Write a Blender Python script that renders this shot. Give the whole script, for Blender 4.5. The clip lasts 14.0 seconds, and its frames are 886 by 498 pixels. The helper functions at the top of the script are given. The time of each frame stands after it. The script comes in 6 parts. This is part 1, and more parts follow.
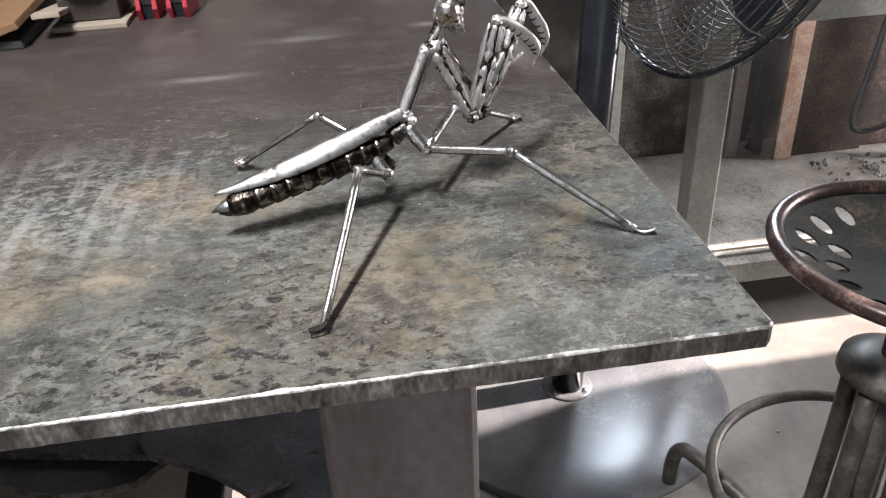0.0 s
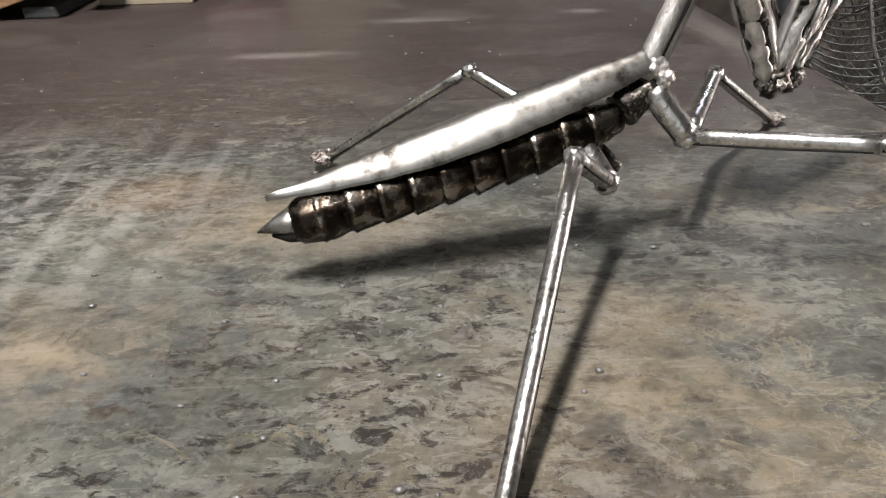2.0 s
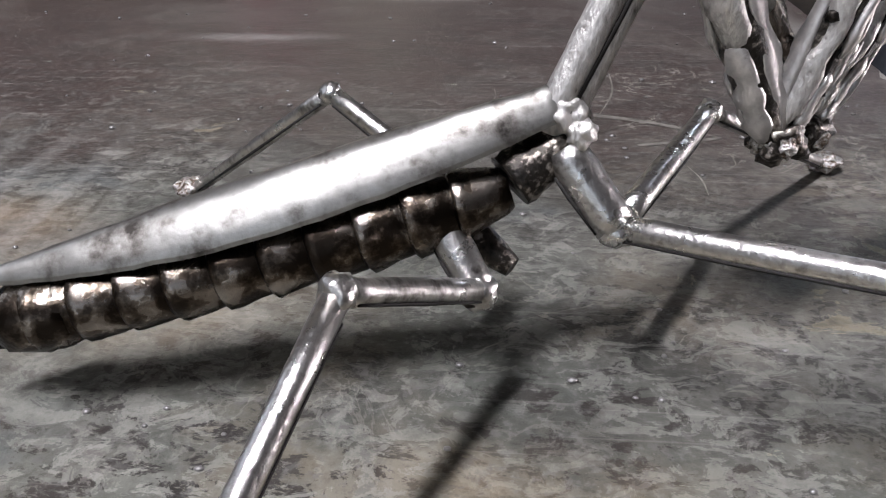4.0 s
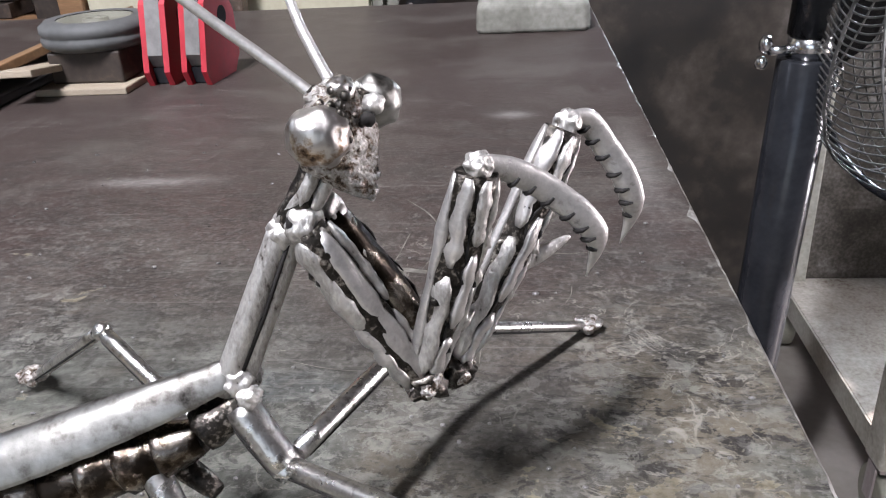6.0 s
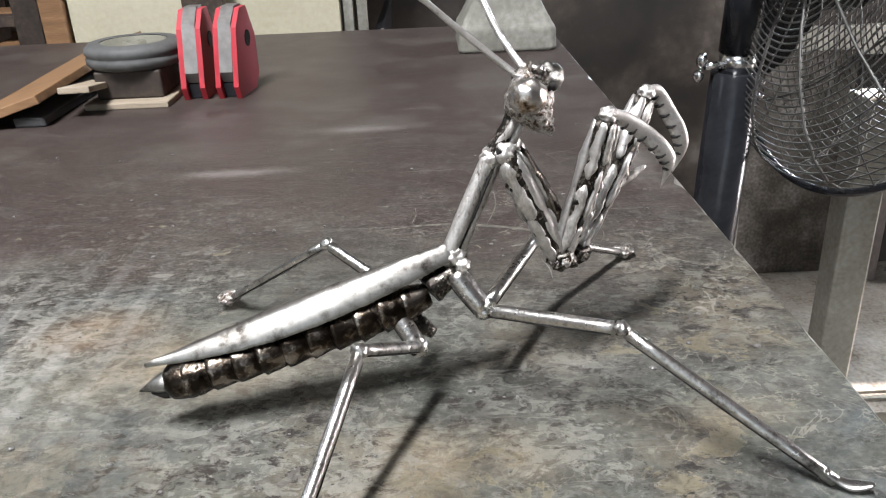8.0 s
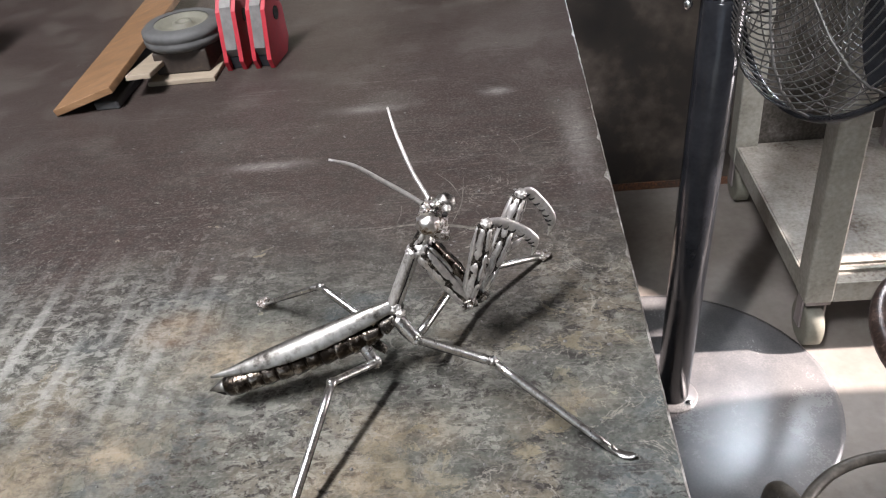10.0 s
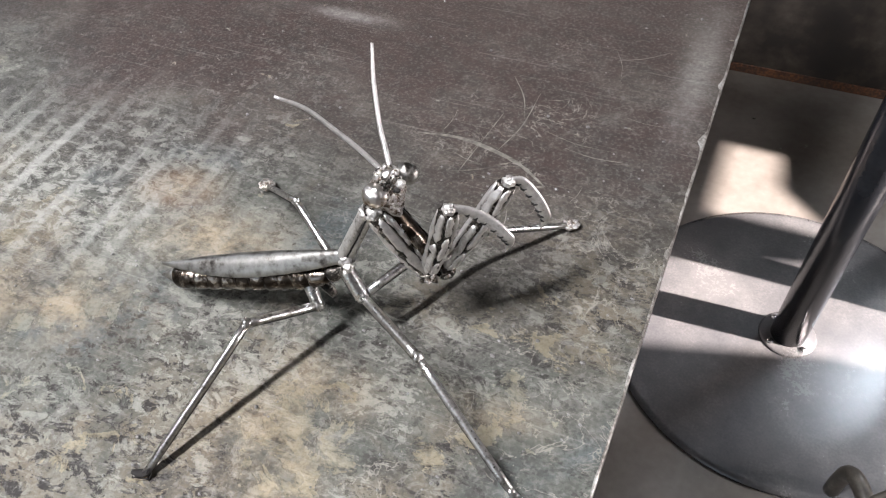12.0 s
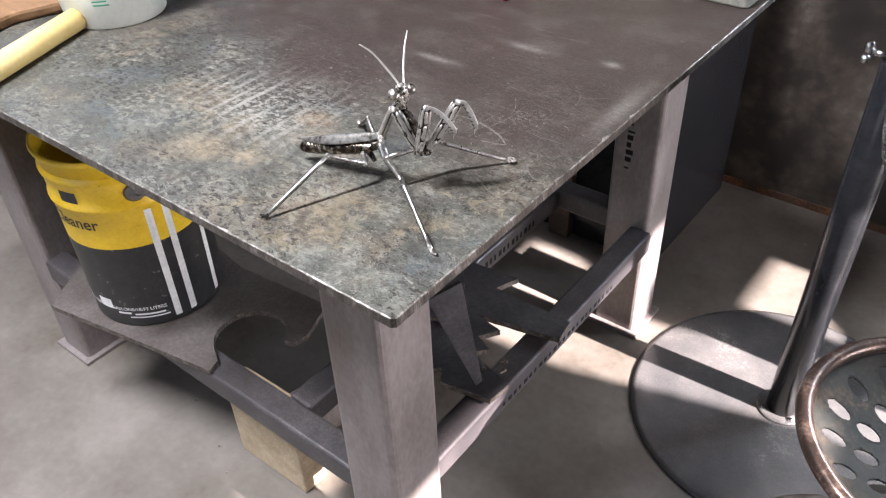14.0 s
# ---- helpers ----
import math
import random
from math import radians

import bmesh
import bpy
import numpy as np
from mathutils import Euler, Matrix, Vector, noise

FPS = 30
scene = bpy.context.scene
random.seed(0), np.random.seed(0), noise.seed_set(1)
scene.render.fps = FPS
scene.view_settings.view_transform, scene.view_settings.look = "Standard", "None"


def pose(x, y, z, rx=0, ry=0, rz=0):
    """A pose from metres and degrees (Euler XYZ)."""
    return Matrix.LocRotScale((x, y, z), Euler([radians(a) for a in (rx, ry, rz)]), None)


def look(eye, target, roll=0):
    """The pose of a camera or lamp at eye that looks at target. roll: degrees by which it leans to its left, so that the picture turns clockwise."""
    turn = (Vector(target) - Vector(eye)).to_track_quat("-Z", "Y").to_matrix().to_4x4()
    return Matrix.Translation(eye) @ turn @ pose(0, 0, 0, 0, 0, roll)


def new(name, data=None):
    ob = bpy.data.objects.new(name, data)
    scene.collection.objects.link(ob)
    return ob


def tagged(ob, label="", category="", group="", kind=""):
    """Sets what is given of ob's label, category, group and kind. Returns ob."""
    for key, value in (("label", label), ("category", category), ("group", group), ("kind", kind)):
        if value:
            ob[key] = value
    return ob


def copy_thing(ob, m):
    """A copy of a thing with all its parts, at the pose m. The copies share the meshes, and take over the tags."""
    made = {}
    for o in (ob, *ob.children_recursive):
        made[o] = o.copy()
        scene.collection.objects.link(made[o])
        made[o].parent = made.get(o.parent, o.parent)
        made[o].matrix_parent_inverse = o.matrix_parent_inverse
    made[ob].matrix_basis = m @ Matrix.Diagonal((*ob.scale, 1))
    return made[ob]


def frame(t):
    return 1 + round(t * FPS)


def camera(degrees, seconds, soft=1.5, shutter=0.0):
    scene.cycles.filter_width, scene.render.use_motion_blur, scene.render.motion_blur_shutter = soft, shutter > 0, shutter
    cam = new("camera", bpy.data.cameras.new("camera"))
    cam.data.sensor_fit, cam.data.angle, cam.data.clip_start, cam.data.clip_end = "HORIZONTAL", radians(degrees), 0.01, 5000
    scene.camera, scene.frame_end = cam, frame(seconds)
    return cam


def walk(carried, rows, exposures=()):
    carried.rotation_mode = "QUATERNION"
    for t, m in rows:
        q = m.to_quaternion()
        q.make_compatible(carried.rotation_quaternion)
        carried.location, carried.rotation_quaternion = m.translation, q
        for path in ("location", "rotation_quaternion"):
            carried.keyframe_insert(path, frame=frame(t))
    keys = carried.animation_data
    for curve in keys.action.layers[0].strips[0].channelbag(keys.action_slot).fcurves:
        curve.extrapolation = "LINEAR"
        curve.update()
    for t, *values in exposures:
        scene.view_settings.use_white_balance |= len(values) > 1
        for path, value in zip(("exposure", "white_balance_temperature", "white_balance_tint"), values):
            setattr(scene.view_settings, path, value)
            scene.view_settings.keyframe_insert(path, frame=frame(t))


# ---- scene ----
cam = camera(57.4, 14.0, soft=1.2)
PATH = [
    (0, (-0.194, -0.283, 1.094), (0.025, 1.42, 0.068), -2.9),
    (0.5, (-0.215, -0.262, 1.061), (0.005, 1.45, 0.05), -2.5),
    (1, (-0.235, -0.204, 1.029), (-0.042, 1.54, 0.069), -2.3),
    (1.5, (-0.228, -0.121, 1.013), (-0.092, 1.648, 0.09), -1.9),
    (2, (-0.225, -0.07, 0.979), (-0.17, 1.716, 0.081), -1.4),
    (2.2, (-0.224, -0.052, 0.973), (-0.198, 1.731, 0.068), -1.3),
    (4.3, (-0.145, 0.023, 0.968), (-0.339, 1.766, 0.007), -1.2),
    (4.5, (-0.133, 0.021, 0.975), (-0.331, 1.766, 0.017), -1.4),
    (5, (-0.108, 0.013, 0.99), (-0.307, 1.772, 0.059), -2.0),
    (5.5, (-0.094, 0.013, 1.014), (-0.285, 1.79, 0.117), -2.6),
    (6, (-0.089, 0.013, 1.026), (-0.271, 1.804, 0.153), -3.2),
    (6.5, (-0.097, 0.006, 1.032), (-0.253, 1.81, 0.184), -3.5),
    (7, (-0.109, -0.019, 1.036), (-0.227, 1.797, 0.207), -3.4),
    (7.5, (-0.134, -0.063, 1.045), (-0.196, 1.761, 0.227), -3.0),
    (8, (-0.159, -0.108, 1.045), (-0.154, 1.714, 0.22), -2.5),
    (8.2, (-0.163, -0.129, 1.048), (-0.137, 1.685, 0.204), -2.4),
    (10.3, (-0.054, -0.199, 1.26), (-0.298, 1.371, 0.045), -8.8),
    (10.5, (-0.035, -0.201, 1.277), (-0.319, 1.341, 0.036), -9.3),
    (11, (0.004, -0.179, 1.27), (-0.36, 1.254, -0.077), -8.9),
    (11.5, (0.006, -0.088, 1.26), (-0.452, 1.216, -0.186), -7.0),
    (12, (0.017, -0.063, 1.24), (-0.57, 1.118, -0.264), -4.5),
    (12.5, (0.119, -0.08, 1.266), (-0.631, 1.067, -0.191), -4.0),
    (13, (0.245, -0.14, 1.305), (-0.648, 1.011, -0.065), -3.7),
    (13.5, (0.318, -0.249, 1.337), (-0.653, 0.924, 0.04), -3.3),
    (14, (0.378, -0.381, 1.358), (-0.627, 0.831, 0.124), -2.6),
]
walk(cam, [(t, look(eye, target, roll)) for t, eye, target, roll in PATH],
     [(0, 1.58, 6300, 12), (1.0, 1.60, 6350, 12), (1.5, 1.43, 6700, 12), (2.0, 1.44, 6850, 12), (4.5, 1.47, 6150, 16), (5.5, 1.72, 6150, 15), (6.5, 1.92, 6200, 14), (8.0, 1.80, 6400, 10),
      (10.5, 1.54, 6400, 13), (11.5, 1.84, 6450, 12), (12.0, 1.78, 6350, 12), (12.5, 1.66, 6300, 12), (13.0, 1.68, 6350, 14), (14.0, 1.92, 6350, 14)])

# ---- light ----
world = bpy.data.worlds.new("sky")
scene.world = world
world.use_nodes = True
SUN_UP = 36.0
_sky = world.node_tree.nodes.new("ShaderNodeTexSky")
_sky.sky_type, _sky.sun_disc = "NISHITA", False
_sky.sun_elevation, _sky.sun_rotation = radians(SUN_UP), radians(90)
world.node_tree.links.new(_sky.outputs[0], world.node_tree.nodes["Background"].inputs[0])
world.node_tree.nodes["Background"].inputs[1].default_value = 0.06
scene.view_settings.exposure = 1.6


def lamp(name, kind, m, energy, colour, **settings):
    data = bpy.data.lights.new(name, kind)
    data.energy, data.color = energy, colour
    for key, value in settings.items():
        if key == "size":
            data.size = value
        elif key == "size_y":
            data.shape, data.size_y = "RECTANGLE", value
        elif key == "angle":
            data.angle = value
    ob = new(name, data)
    ob.matrix_world = m
    return ob


_e = radians(SUN_UP)
lamp("sun", "SUN", look((3, 0, 3), (3 - math.cos(_e), 0.0, 3 - math.sin(_e))), 11.5, (1.0, 0.88, 0.83), angle=radians(0.53))
# Overhead strip aimed to match the mantis's shadows; its ceiling slot is assumed
SLOT, SLOT_TURN = (-0.74, -0.72), 60.0
lamp("overhead_strip_light", "AREA", pose(SLOT[0], SLOT[1], 2.985, 0, 0, SLOT_TURN), 64.0, (0.965, 0.97, 1.0), size=1.0, size_y=0.11)
# Soft fill lamp; the doorway it stands in is unseen and assumed
lamp("front_fill_light", "AREA", look((-1.3, -3.42, 1.45), (-0.6, 0.3, 0.5)), 5.5, (0.94, 0.97, 1.0), size=2.6, size_y=2.3)
lamp("side_door_light", "AREA", look((2.93, 1.0, 0.75), (0.0, 0.6, 0.5)), 34.0, (1.0, 0.94, 0.945), size=0.55, size_y=1.3)
# Added lamp giving the table plate its silvery sheen, from an assumed high opening
lamp("plate_sheen_light", "AREA", look((-2.93, 0.9, 2.3), (-0.4, 0.4, 0.86)), 3.0, (0.95, 0.98, 1.0), size=1.4, size_y=0.9)


# Added unseen window and lamp that put the bright sheen on the fan base
SHEEN_OPENING = (0.60, 1.10, 1.00, 1.46)          # x0, x1, z0, z1 of the opening in the back wall
lamp("disc_sheen_light", "AREA", look((0.85, 1.84, 1.23), (0.80, 0.4, 1.0)), 13.0, (0.82, 0.91, 1.0), size=0.48, size_y=0.44)


# ---- materials ----
def surface(name, stops, scale=20.0, rough=(0.4, 0.6), metal=0.0, bump=0.2, fine=150.0, fine_mix=0.35, bump_dist=0.001,
            stretch=(1, 1, 1), rand=0.0, spec=0.5):
    """A mottled surface: noise at two scales through a colour ramp, with its relief and gloss."""
    m = bpy.data.materials.new(name)
    m.use_nodes = True
    nt = m.node_tree
    n, l = nt.nodes, nt.links
    b = n["Principled BSDF"]
    co = n.new("ShaderNodeTexCoord")
    mp = n.new("ShaderNodeMapping")
    mp.inputs["Scale"].default_value = stretch
    l.new(co.outputs["Object"], mp.inputs[0])
    big = n.new("ShaderNodeTexNoise")
    big.inputs["Scale"].default_value, big.inputs["Detail"].default_value, big.inputs["Roughness"].default_value = scale, 8, 0.62
    sml = n.new("ShaderNodeTexNoise")
    sml.inputs["Scale"].default_value, sml.inputs["Detail"].default_value = fine, 4
    for x in (big, sml):
        l.new(mp.outputs[0], x.inputs["Vector"])
    mix = n.new("ShaderNodeMix")
    mix.inputs[0].default_value = fine_mix
    l.new(big.outputs[0], mix.inputs[2])
    l.new(sml.outputs[0], mix.inputs[3])
    val = mix.outputs[0]
    if rand:
        info = n.new("ShaderNodeObjectInfo")
        ma = n.new("ShaderNodeMath")
        ma.operation = "MULTIPLY_ADD"
        l.new(info.outputs["Random"], ma.inputs[0])
        ma.inputs[1].default_value = rand
        l.new(val, ma.inputs[2])
        val = ma.outputs[0]
    ramp = n.new("ShaderNodeValToRGB")
    els = ramp.color_ramp.elements
    while len(els) < len(stops):
        els.new(0.5)
    for el, (p, c) in zip(els, stops):
        el.position, el.color = p, (*c, 1)
    l.new(val, ramp.inputs[0])
    l.new(ramp.outputs[0], b.inputs["Base Color"])
    rr = n.new("ShaderNodeMapRange")
    rr.inputs["From Min"].default_value, rr.inputs["From Max"].default_value = 0.3, 0.7
    rr.inputs["To Min"].default_value, rr.inputs["To Max"].default_value = rough
    l.new(val, rr.inputs[0])
    l.new(rr.outputs[0], b.inputs["Roughness"])
    b.inputs["Metallic"].default_value = metal
    b.inputs["Specular IOR Level"].default_value = spec
    if bump:
        bp = n.new("ShaderNodeBump")
        bp.inputs["Strength"].default_value, bp.inputs["Distance"].default_value = bump, bump_dist
        l.new(mix.outputs[0], bp.inputs["Height"])
        l.new(bp.outputs[0], b.inputs["Normal"])
    return m


STEEL = surface("polished_steel", [(0.33, (0.04, 0.026, 0.018)), (0.40, (0.22, 0.16, 0.11)), (0.48, (0.46, 0.43, 0.40)), (0.8, (0.62, 0.60, 0.58))],
                scale=150, rough=(0.42, 0.26), metal=1.0, bump=0.35, fine=600, fine_mix=0.18, bump_dist=0.0008)
STEEL_TUBE = surface("ground_steel_rod", [(0.30, (0.03, 0.027, 0.024)), (0.38, (0.16, 0.15, 0.137)), (0.48, (0.40, 0.385, 0.365)), (0.68, (0.60, 0.585, 0.56))],
                     scale=130, rough=(0.40, 0.22), metal=1.0, bump=0.6, fine=700, fine_mix=0.3, bump_dist=0.0010)
STEEL_DARK = surface("blued_dark_steel", [(0.36, (0.010, 0.009, 0.008)), (0.52, (0.035, 0.030, 0.025)), (0.57, (0.20, 0.175, 0.15)), (0.66, (0.42, 0.39, 0.35))],
                     scale=240, rough=(0.45, 0.30), metal=0.85, bump=0.7, fine=900, bump_dist=0.0012)
STEEL_MATT = surface("pale_ground_steel", [(0.31, (0.012, 0.010, 0.009)), (0.37, (0.09, 0.078, 0.066)), (0.42, (0.32, 0.30, 0.28)), (0.56, (0.52, 0.50, 0.47)), (0.75, (0.42, 0.385, 0.345))],
                     scale=150, rough=(0.56, 0.40), metal=0.85, bump=0.8, fine=900, fine_mix=0.28, bump_dist=0.0014, stretch=(1.3, 1.3, 0.6))
STEEL_CLAW = surface("smooth_pale_claw_steel", [(0.30, (0.16, 0.148, 0.136)), (0.40, (0.40, 0.38, 0.36)), (0.6, (0.56, 0.535, 0.51))],
                     scale=160, rough=(0.50, 0.36), metal=0.85, bump=0.5, fine=900, fine_mix=0.25, bump_dist=0.0008)
STEEL_SATIN = surface("satin_shield_steel", [(0.36, (0.035, 0.031, 0.027)), (0.425, (0.13, 0.12, 0.108)), (0.50, (0.24, 0.232, 0.214)), (0.70, (0.37, 0.36, 0.335))],
                      scale=95, rough=(0.52, 0.38), metal=1.0, bump=0.35, fine=300, fine_mix=0.2, bump_dist=0.0010)
STEEL_BAND = surface("patchy_banded_steel", [(0.44, (0.022, 0.017, 0.013)), (0.50, (0.07, 0.055, 0.042)), (0.54, (0.17, 0.145, 0.12)), (0.70, (0.36, 0.33, 0.295))],
                     scale=130, rough=(0.34, 0.22), metal=1.0, bump=0.5, fine=600, fine_mix=0.15, bump_dist=0.0010)
STEEL_FACE = surface("rough_weld_spatter_steel", [(0.37, (0.02, 0.015, 0.012)), (0.44, (0.15, 0.108, 0.078)), (0.50, (0.36, 0.335, 0.31)), (0.64, (0.60, 0.58, 0.56))],
                     scale=420, rough=(0.42, 0.26), metal=0.85, bump=1.0, fine=1300, fine_mix=0.35, bump_dist=0.0018)
SEAM = surface("black_weld_seam", [(0.3, (0.006, 0.005, 0.005)), (0.7, (0.02, 0.018, 0.016))], scale=300, rough=(0.6, 0.8), bump=0.3, fine=900, spec=0.15)
CONCRETE = surface("concrete_floor", [(0.33, (0.062, 0.050, 0.039)), (0.42, (0.106, 0.091, 0.075)), (0.52, (0.142, 0.126, 0.108)), (0.66, (0.20, 0.181, 0.16))],
                   scale=2.6, rough=(0.55, 0.8), bump=0.2, fine=60, fine_mix=0.14, bump_dist=0.0015)
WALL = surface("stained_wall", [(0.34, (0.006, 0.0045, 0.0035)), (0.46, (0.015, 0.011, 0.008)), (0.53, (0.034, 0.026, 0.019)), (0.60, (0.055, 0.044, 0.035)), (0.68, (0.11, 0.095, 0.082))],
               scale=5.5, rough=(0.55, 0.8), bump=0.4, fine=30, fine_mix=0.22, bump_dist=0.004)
PLASTER = surface("dull_plaster", [(0.3, (0.05, 0.044, 0.040)), (0.7, (0.10, 0.09, 0.083))], scale=2.0, rough=(0.8, 0.9), bump=0.2)
FRAME = surface("mill_scale_steel_tube", [(0.3, (0.13, 0.10, 0.09)), (0.46, (0.20, 0.172, 0.165)), (0.6, (0.28, 0.248, 0.243)), (0.74, (0.38, 0.345, 0.34))],
                scale=7, rough=(0.42, 0.58), metal=0.35, bump=0.15, fine=140, fine_mix=0.25, stretch=(1, 1, 0.5))
RAIL = surface("dark_mill_scale_rail", [(0.3, (0.038, 0.035, 0.037)), (0.5, (0.068, 0.062, 0.066)), (0.7, (0.14, 0.124, 0.124))], scale=9, rough=(0.38, 0.5), metal=0.3, bump=0.12, fine=260)
SCRAP = surface("blue_grey_scrap_plate", [(0.3, (0.030, 0.029, 0.032)), (0.5, (0.065, 0.063, 0.068)), (0.62, (0.10, 0.095, 0.098)), (0.75, (0.17, 0.15, 0.145))],
                scale=9, rough=(0.5, 0.62), metal=0.5, bump=0.2, fine=150)
BLACK = surface("black_satin_paint", [(0.3, (0.008, 0.0085, 0.010)), (0.7, (0.02, 0.021, 0.024))], scale=30, rough=(0.16, 0.26), bump=0.05, spec=0.28)
DISC = surface("dusty_black_disc_paint", [(0.34, (0.066, 0.066, 0.069)), (0.48, (0.090, 0.088, 0.088)), (0.58, (0.122, 0.118, 0.115)), (0.72, (0.160, 0.153, 0.147))], scale=6, rough=(0.20, 0.30), bump=0.06, fine=240, fine_mix=0.22, stretch=(1, 1, 1))
CHROME = surface("bright_chrome", [(0.3, (0.55, 0.55, 0.55)), (0.7, (0.8, 0.8, 0.8))], scale=40, rough=(0.12, 0.25), metal=1.0, bump=0.03)
WIRE = surface("dull_fan_wire", [(0.3, (0.05, 0.048, 0.045)), (0.7, (0.18, 0.175, 0.165))], scale=60, rough=(0.45, 0.6), metal=0.8, bump=0.0)
CART = surface("grey_green_cart_paint", [(0.3, (0.12, 0.105, 0.085)), (0.45, (0.23, 0.22, 0.185)), (0.58, (0.31, 0.30, 0.26)), (0.7, (0.40, 0.39, 0.34))],
               scale=9, rough=(0.45, 0.6), metal=0.25, bump=0.15, fine=120)
SEAT = surface("worn_brown_black_seat", [(0.3, (0.008, 0.009, 0.009)), (0.52, (0.022, 0.022, 0.019)), (0.62, (0.055, 0.042, 0.03)), (0.74, (0.11, 0.075, 0.055))],
               scale=16, rough=(0.55, 0.7), metal=0.0, bump=0.3, fine=160, spec=0.12)
RIM = surface("rubbed_brown_rim", [(0.3, (0.018, 0.014, 0.012)), (0.5, (0.055, 0.036, 0.029)), (0.60, (0.16, 0.11, 0.09)), (0.74, (0.42, 0.34, 0.30))],
              scale=34, rough=(0.38, 0.25), metal=0.6, bump=0.3, fine=220)
STOOL = surface("olive_grey_stool_steel", [(0.32, (0.025, 0.021, 0.017)), (0.5, (0.06, 0.053, 0.043)), (0.7, (0.13, 0.115, 0.095))], scale=30, rough=(0.42, 0.55), metal=0.4, bump=0.2)
WOOD = surface("orange_board_wood", [(0.3, (0.10, 0.052, 0.022)), (0.55, (0.19, 0.102, 0.046)), (0.75, (0.29, 0.175, 0.09))],
               scale=8, rough=(0.55, 0.7), bump=0.15, stretch=(1, 10, 10), fine=60)
WOOD_PALE = surface("pale_board_wood", [(0.3, (0.19, 0.15, 0.105)), (0.7, (0.33, 0.275, 0.205))], scale=10, rough=(0.6, 0.75), bump=0.15, stretch=(1, 8, 8))
RUST = surface("rusty_plate", [(0.32, (0.016, 0.012, 0.010)), (0.5, (0.042, 0.031, 0.024)), (0.60, (0.085, 0.058, 0.042)), (0.74, (0.20, 0.165, 0.135))],
               scale=8, rough=(0.5, 0.75), metal=0.3, bump=0.3)
RUST_ORANGE = surface("flaking_rusty_strip", [(0.3, (0.2, 0.09, 0.05)), (0.5, (0.36, 0.24, 0.17)), (0.7, (0.5, 0.44, 0.38))],
                      scale=18, rough=(0.7, 0.85), metal=0.1, bump=0.3)
RED = surface("red_magnet_paint", [(0.3, (0.25, 0.008, 0.016)), (0.7, (0.38, 0.018, 0.03))], scale=40, rough=(0.4, 0.5), bump=0.05)
BARE = surface("bare_grey_edge", [(0.3, (0.11, 0.104, 0.098)), (0.7, (0.22, 0.21, 0.20))], scale=60, rough=(0.4, 0.5), metal=0.6, bump=0.1)
PALE_SCRATCH = surface("pale_scratched_steel", [(0.38, (0.06, 0.054, 0.046)), (0.55, (0.17, 0.158, 0.135)), (0.7, (0.28, 0.262, 0.23))], scale=160, rough=(0.45, 0.55), metal=0.4, bump=0.1)
TORCH_CUT = surface("torch_cut_rim", [(0.34, (0.03, 0.026, 0.024)), (0.48, (0.10, 0.082, 0.07)), (0.58, (0.19, 0.165, 0.15)), (0.7, (0.32, 0.31, 0.31))], scale=70, rough=(0.4, 0.55), metal=0.5, bump=0.9, fine=260, bump_dist=0.004)
RUBBER = surface("dark_rubber", [(0.3, (0.02, 0.02, 0.02)), (0.7, (0.05, 0.05, 0.05))], scale=40, rough=(0.6, 0.75), bump=0.1)
TREAD = surface("grey_wheel_rubber", [(0.3, (0.04, 0.04, 0.04)), (0.7, (0.09, 0.09, 0.086))], scale=40, rough=(0.6, 0.75), bump=0.15)
HUB = surface("olive_hub", [(0.3, (0.09, 0.085, 0.065)), (0.7, (0.16, 0.155, 0.12))], scale=30, rough=(0.6, 0.7), bump=0.1)
YELLOW = surface("yellow_pail_paint", [(0.32, (0.10, 0.07, 0.02)), (0.37, (0.62, 0.39, 0.015)), (0.7, (0.78, 0.53, 0.03))], scale=40, rough=(0.3, 0.45), bump=0.05)
PAIL_BLACK = surface("black_pail_print", [(0.3, (0.010, 0.010, 0.011)), (0.60, (0.024, 0.024, 0.024)), (0.66, (0.13, 0.125, 0.12))], scale=60, rough=(0.3, 0.45), bump=0.05)
PRINT_WHITE = surface("white_print", [(0.3, (0.5, 0.5, 0.49)), (0.7, (0.75, 0.75, 0.73))], scale=30, rough=(0.4, 0.5), bump=0.0)
PRINT_BLACK = surface("black_print", [(0.3, (0.01, 0.01, 0.01)), (0.7, (0.03, 0.03, 0.03))], scale=30, rough=(0.4, 0.5), bump=0.0)
GREEN_PRINT = surface("green_print", [(0.3, (0.05, 0.25, 0.17)), (0.7, (0.09, 0.33, 0.22))], scale=30, rough=(0.4, 0.5), bump=0.0)
TUB = surface("white_tub_plastic", [(0.3, (0.55, 0.58, 0.53)), (0.7, (0.7, 0.72, 0.67))], scale=10, rough=(0.35, 0.5), bump=0.0)
BLUE = surface("pale_blue_plastic", [(0.3, (0.32, 0.48, 0.62)), (0.7, (0.42, 0.58, 0.7))], scale=10, rough=(0.35, 0.5), bump=0.0)
CREAM = surface("cream_panel", [(0.3, (0.33, 0.30, 0.21)), (0.7, (0.45, 0.42, 0.32))], scale=3, rough=(0.6, 0.75), bump=0.05)
CAST = surface("dirty_white_cast", [(0.3, (0.09, 0.085, 0.068)), (0.5, (0.16, 0.155, 0.13)), (0.7, (0.27, 0.26, 0.23))], scale=22, rough=(0.7, 0.85), bump=0.3)
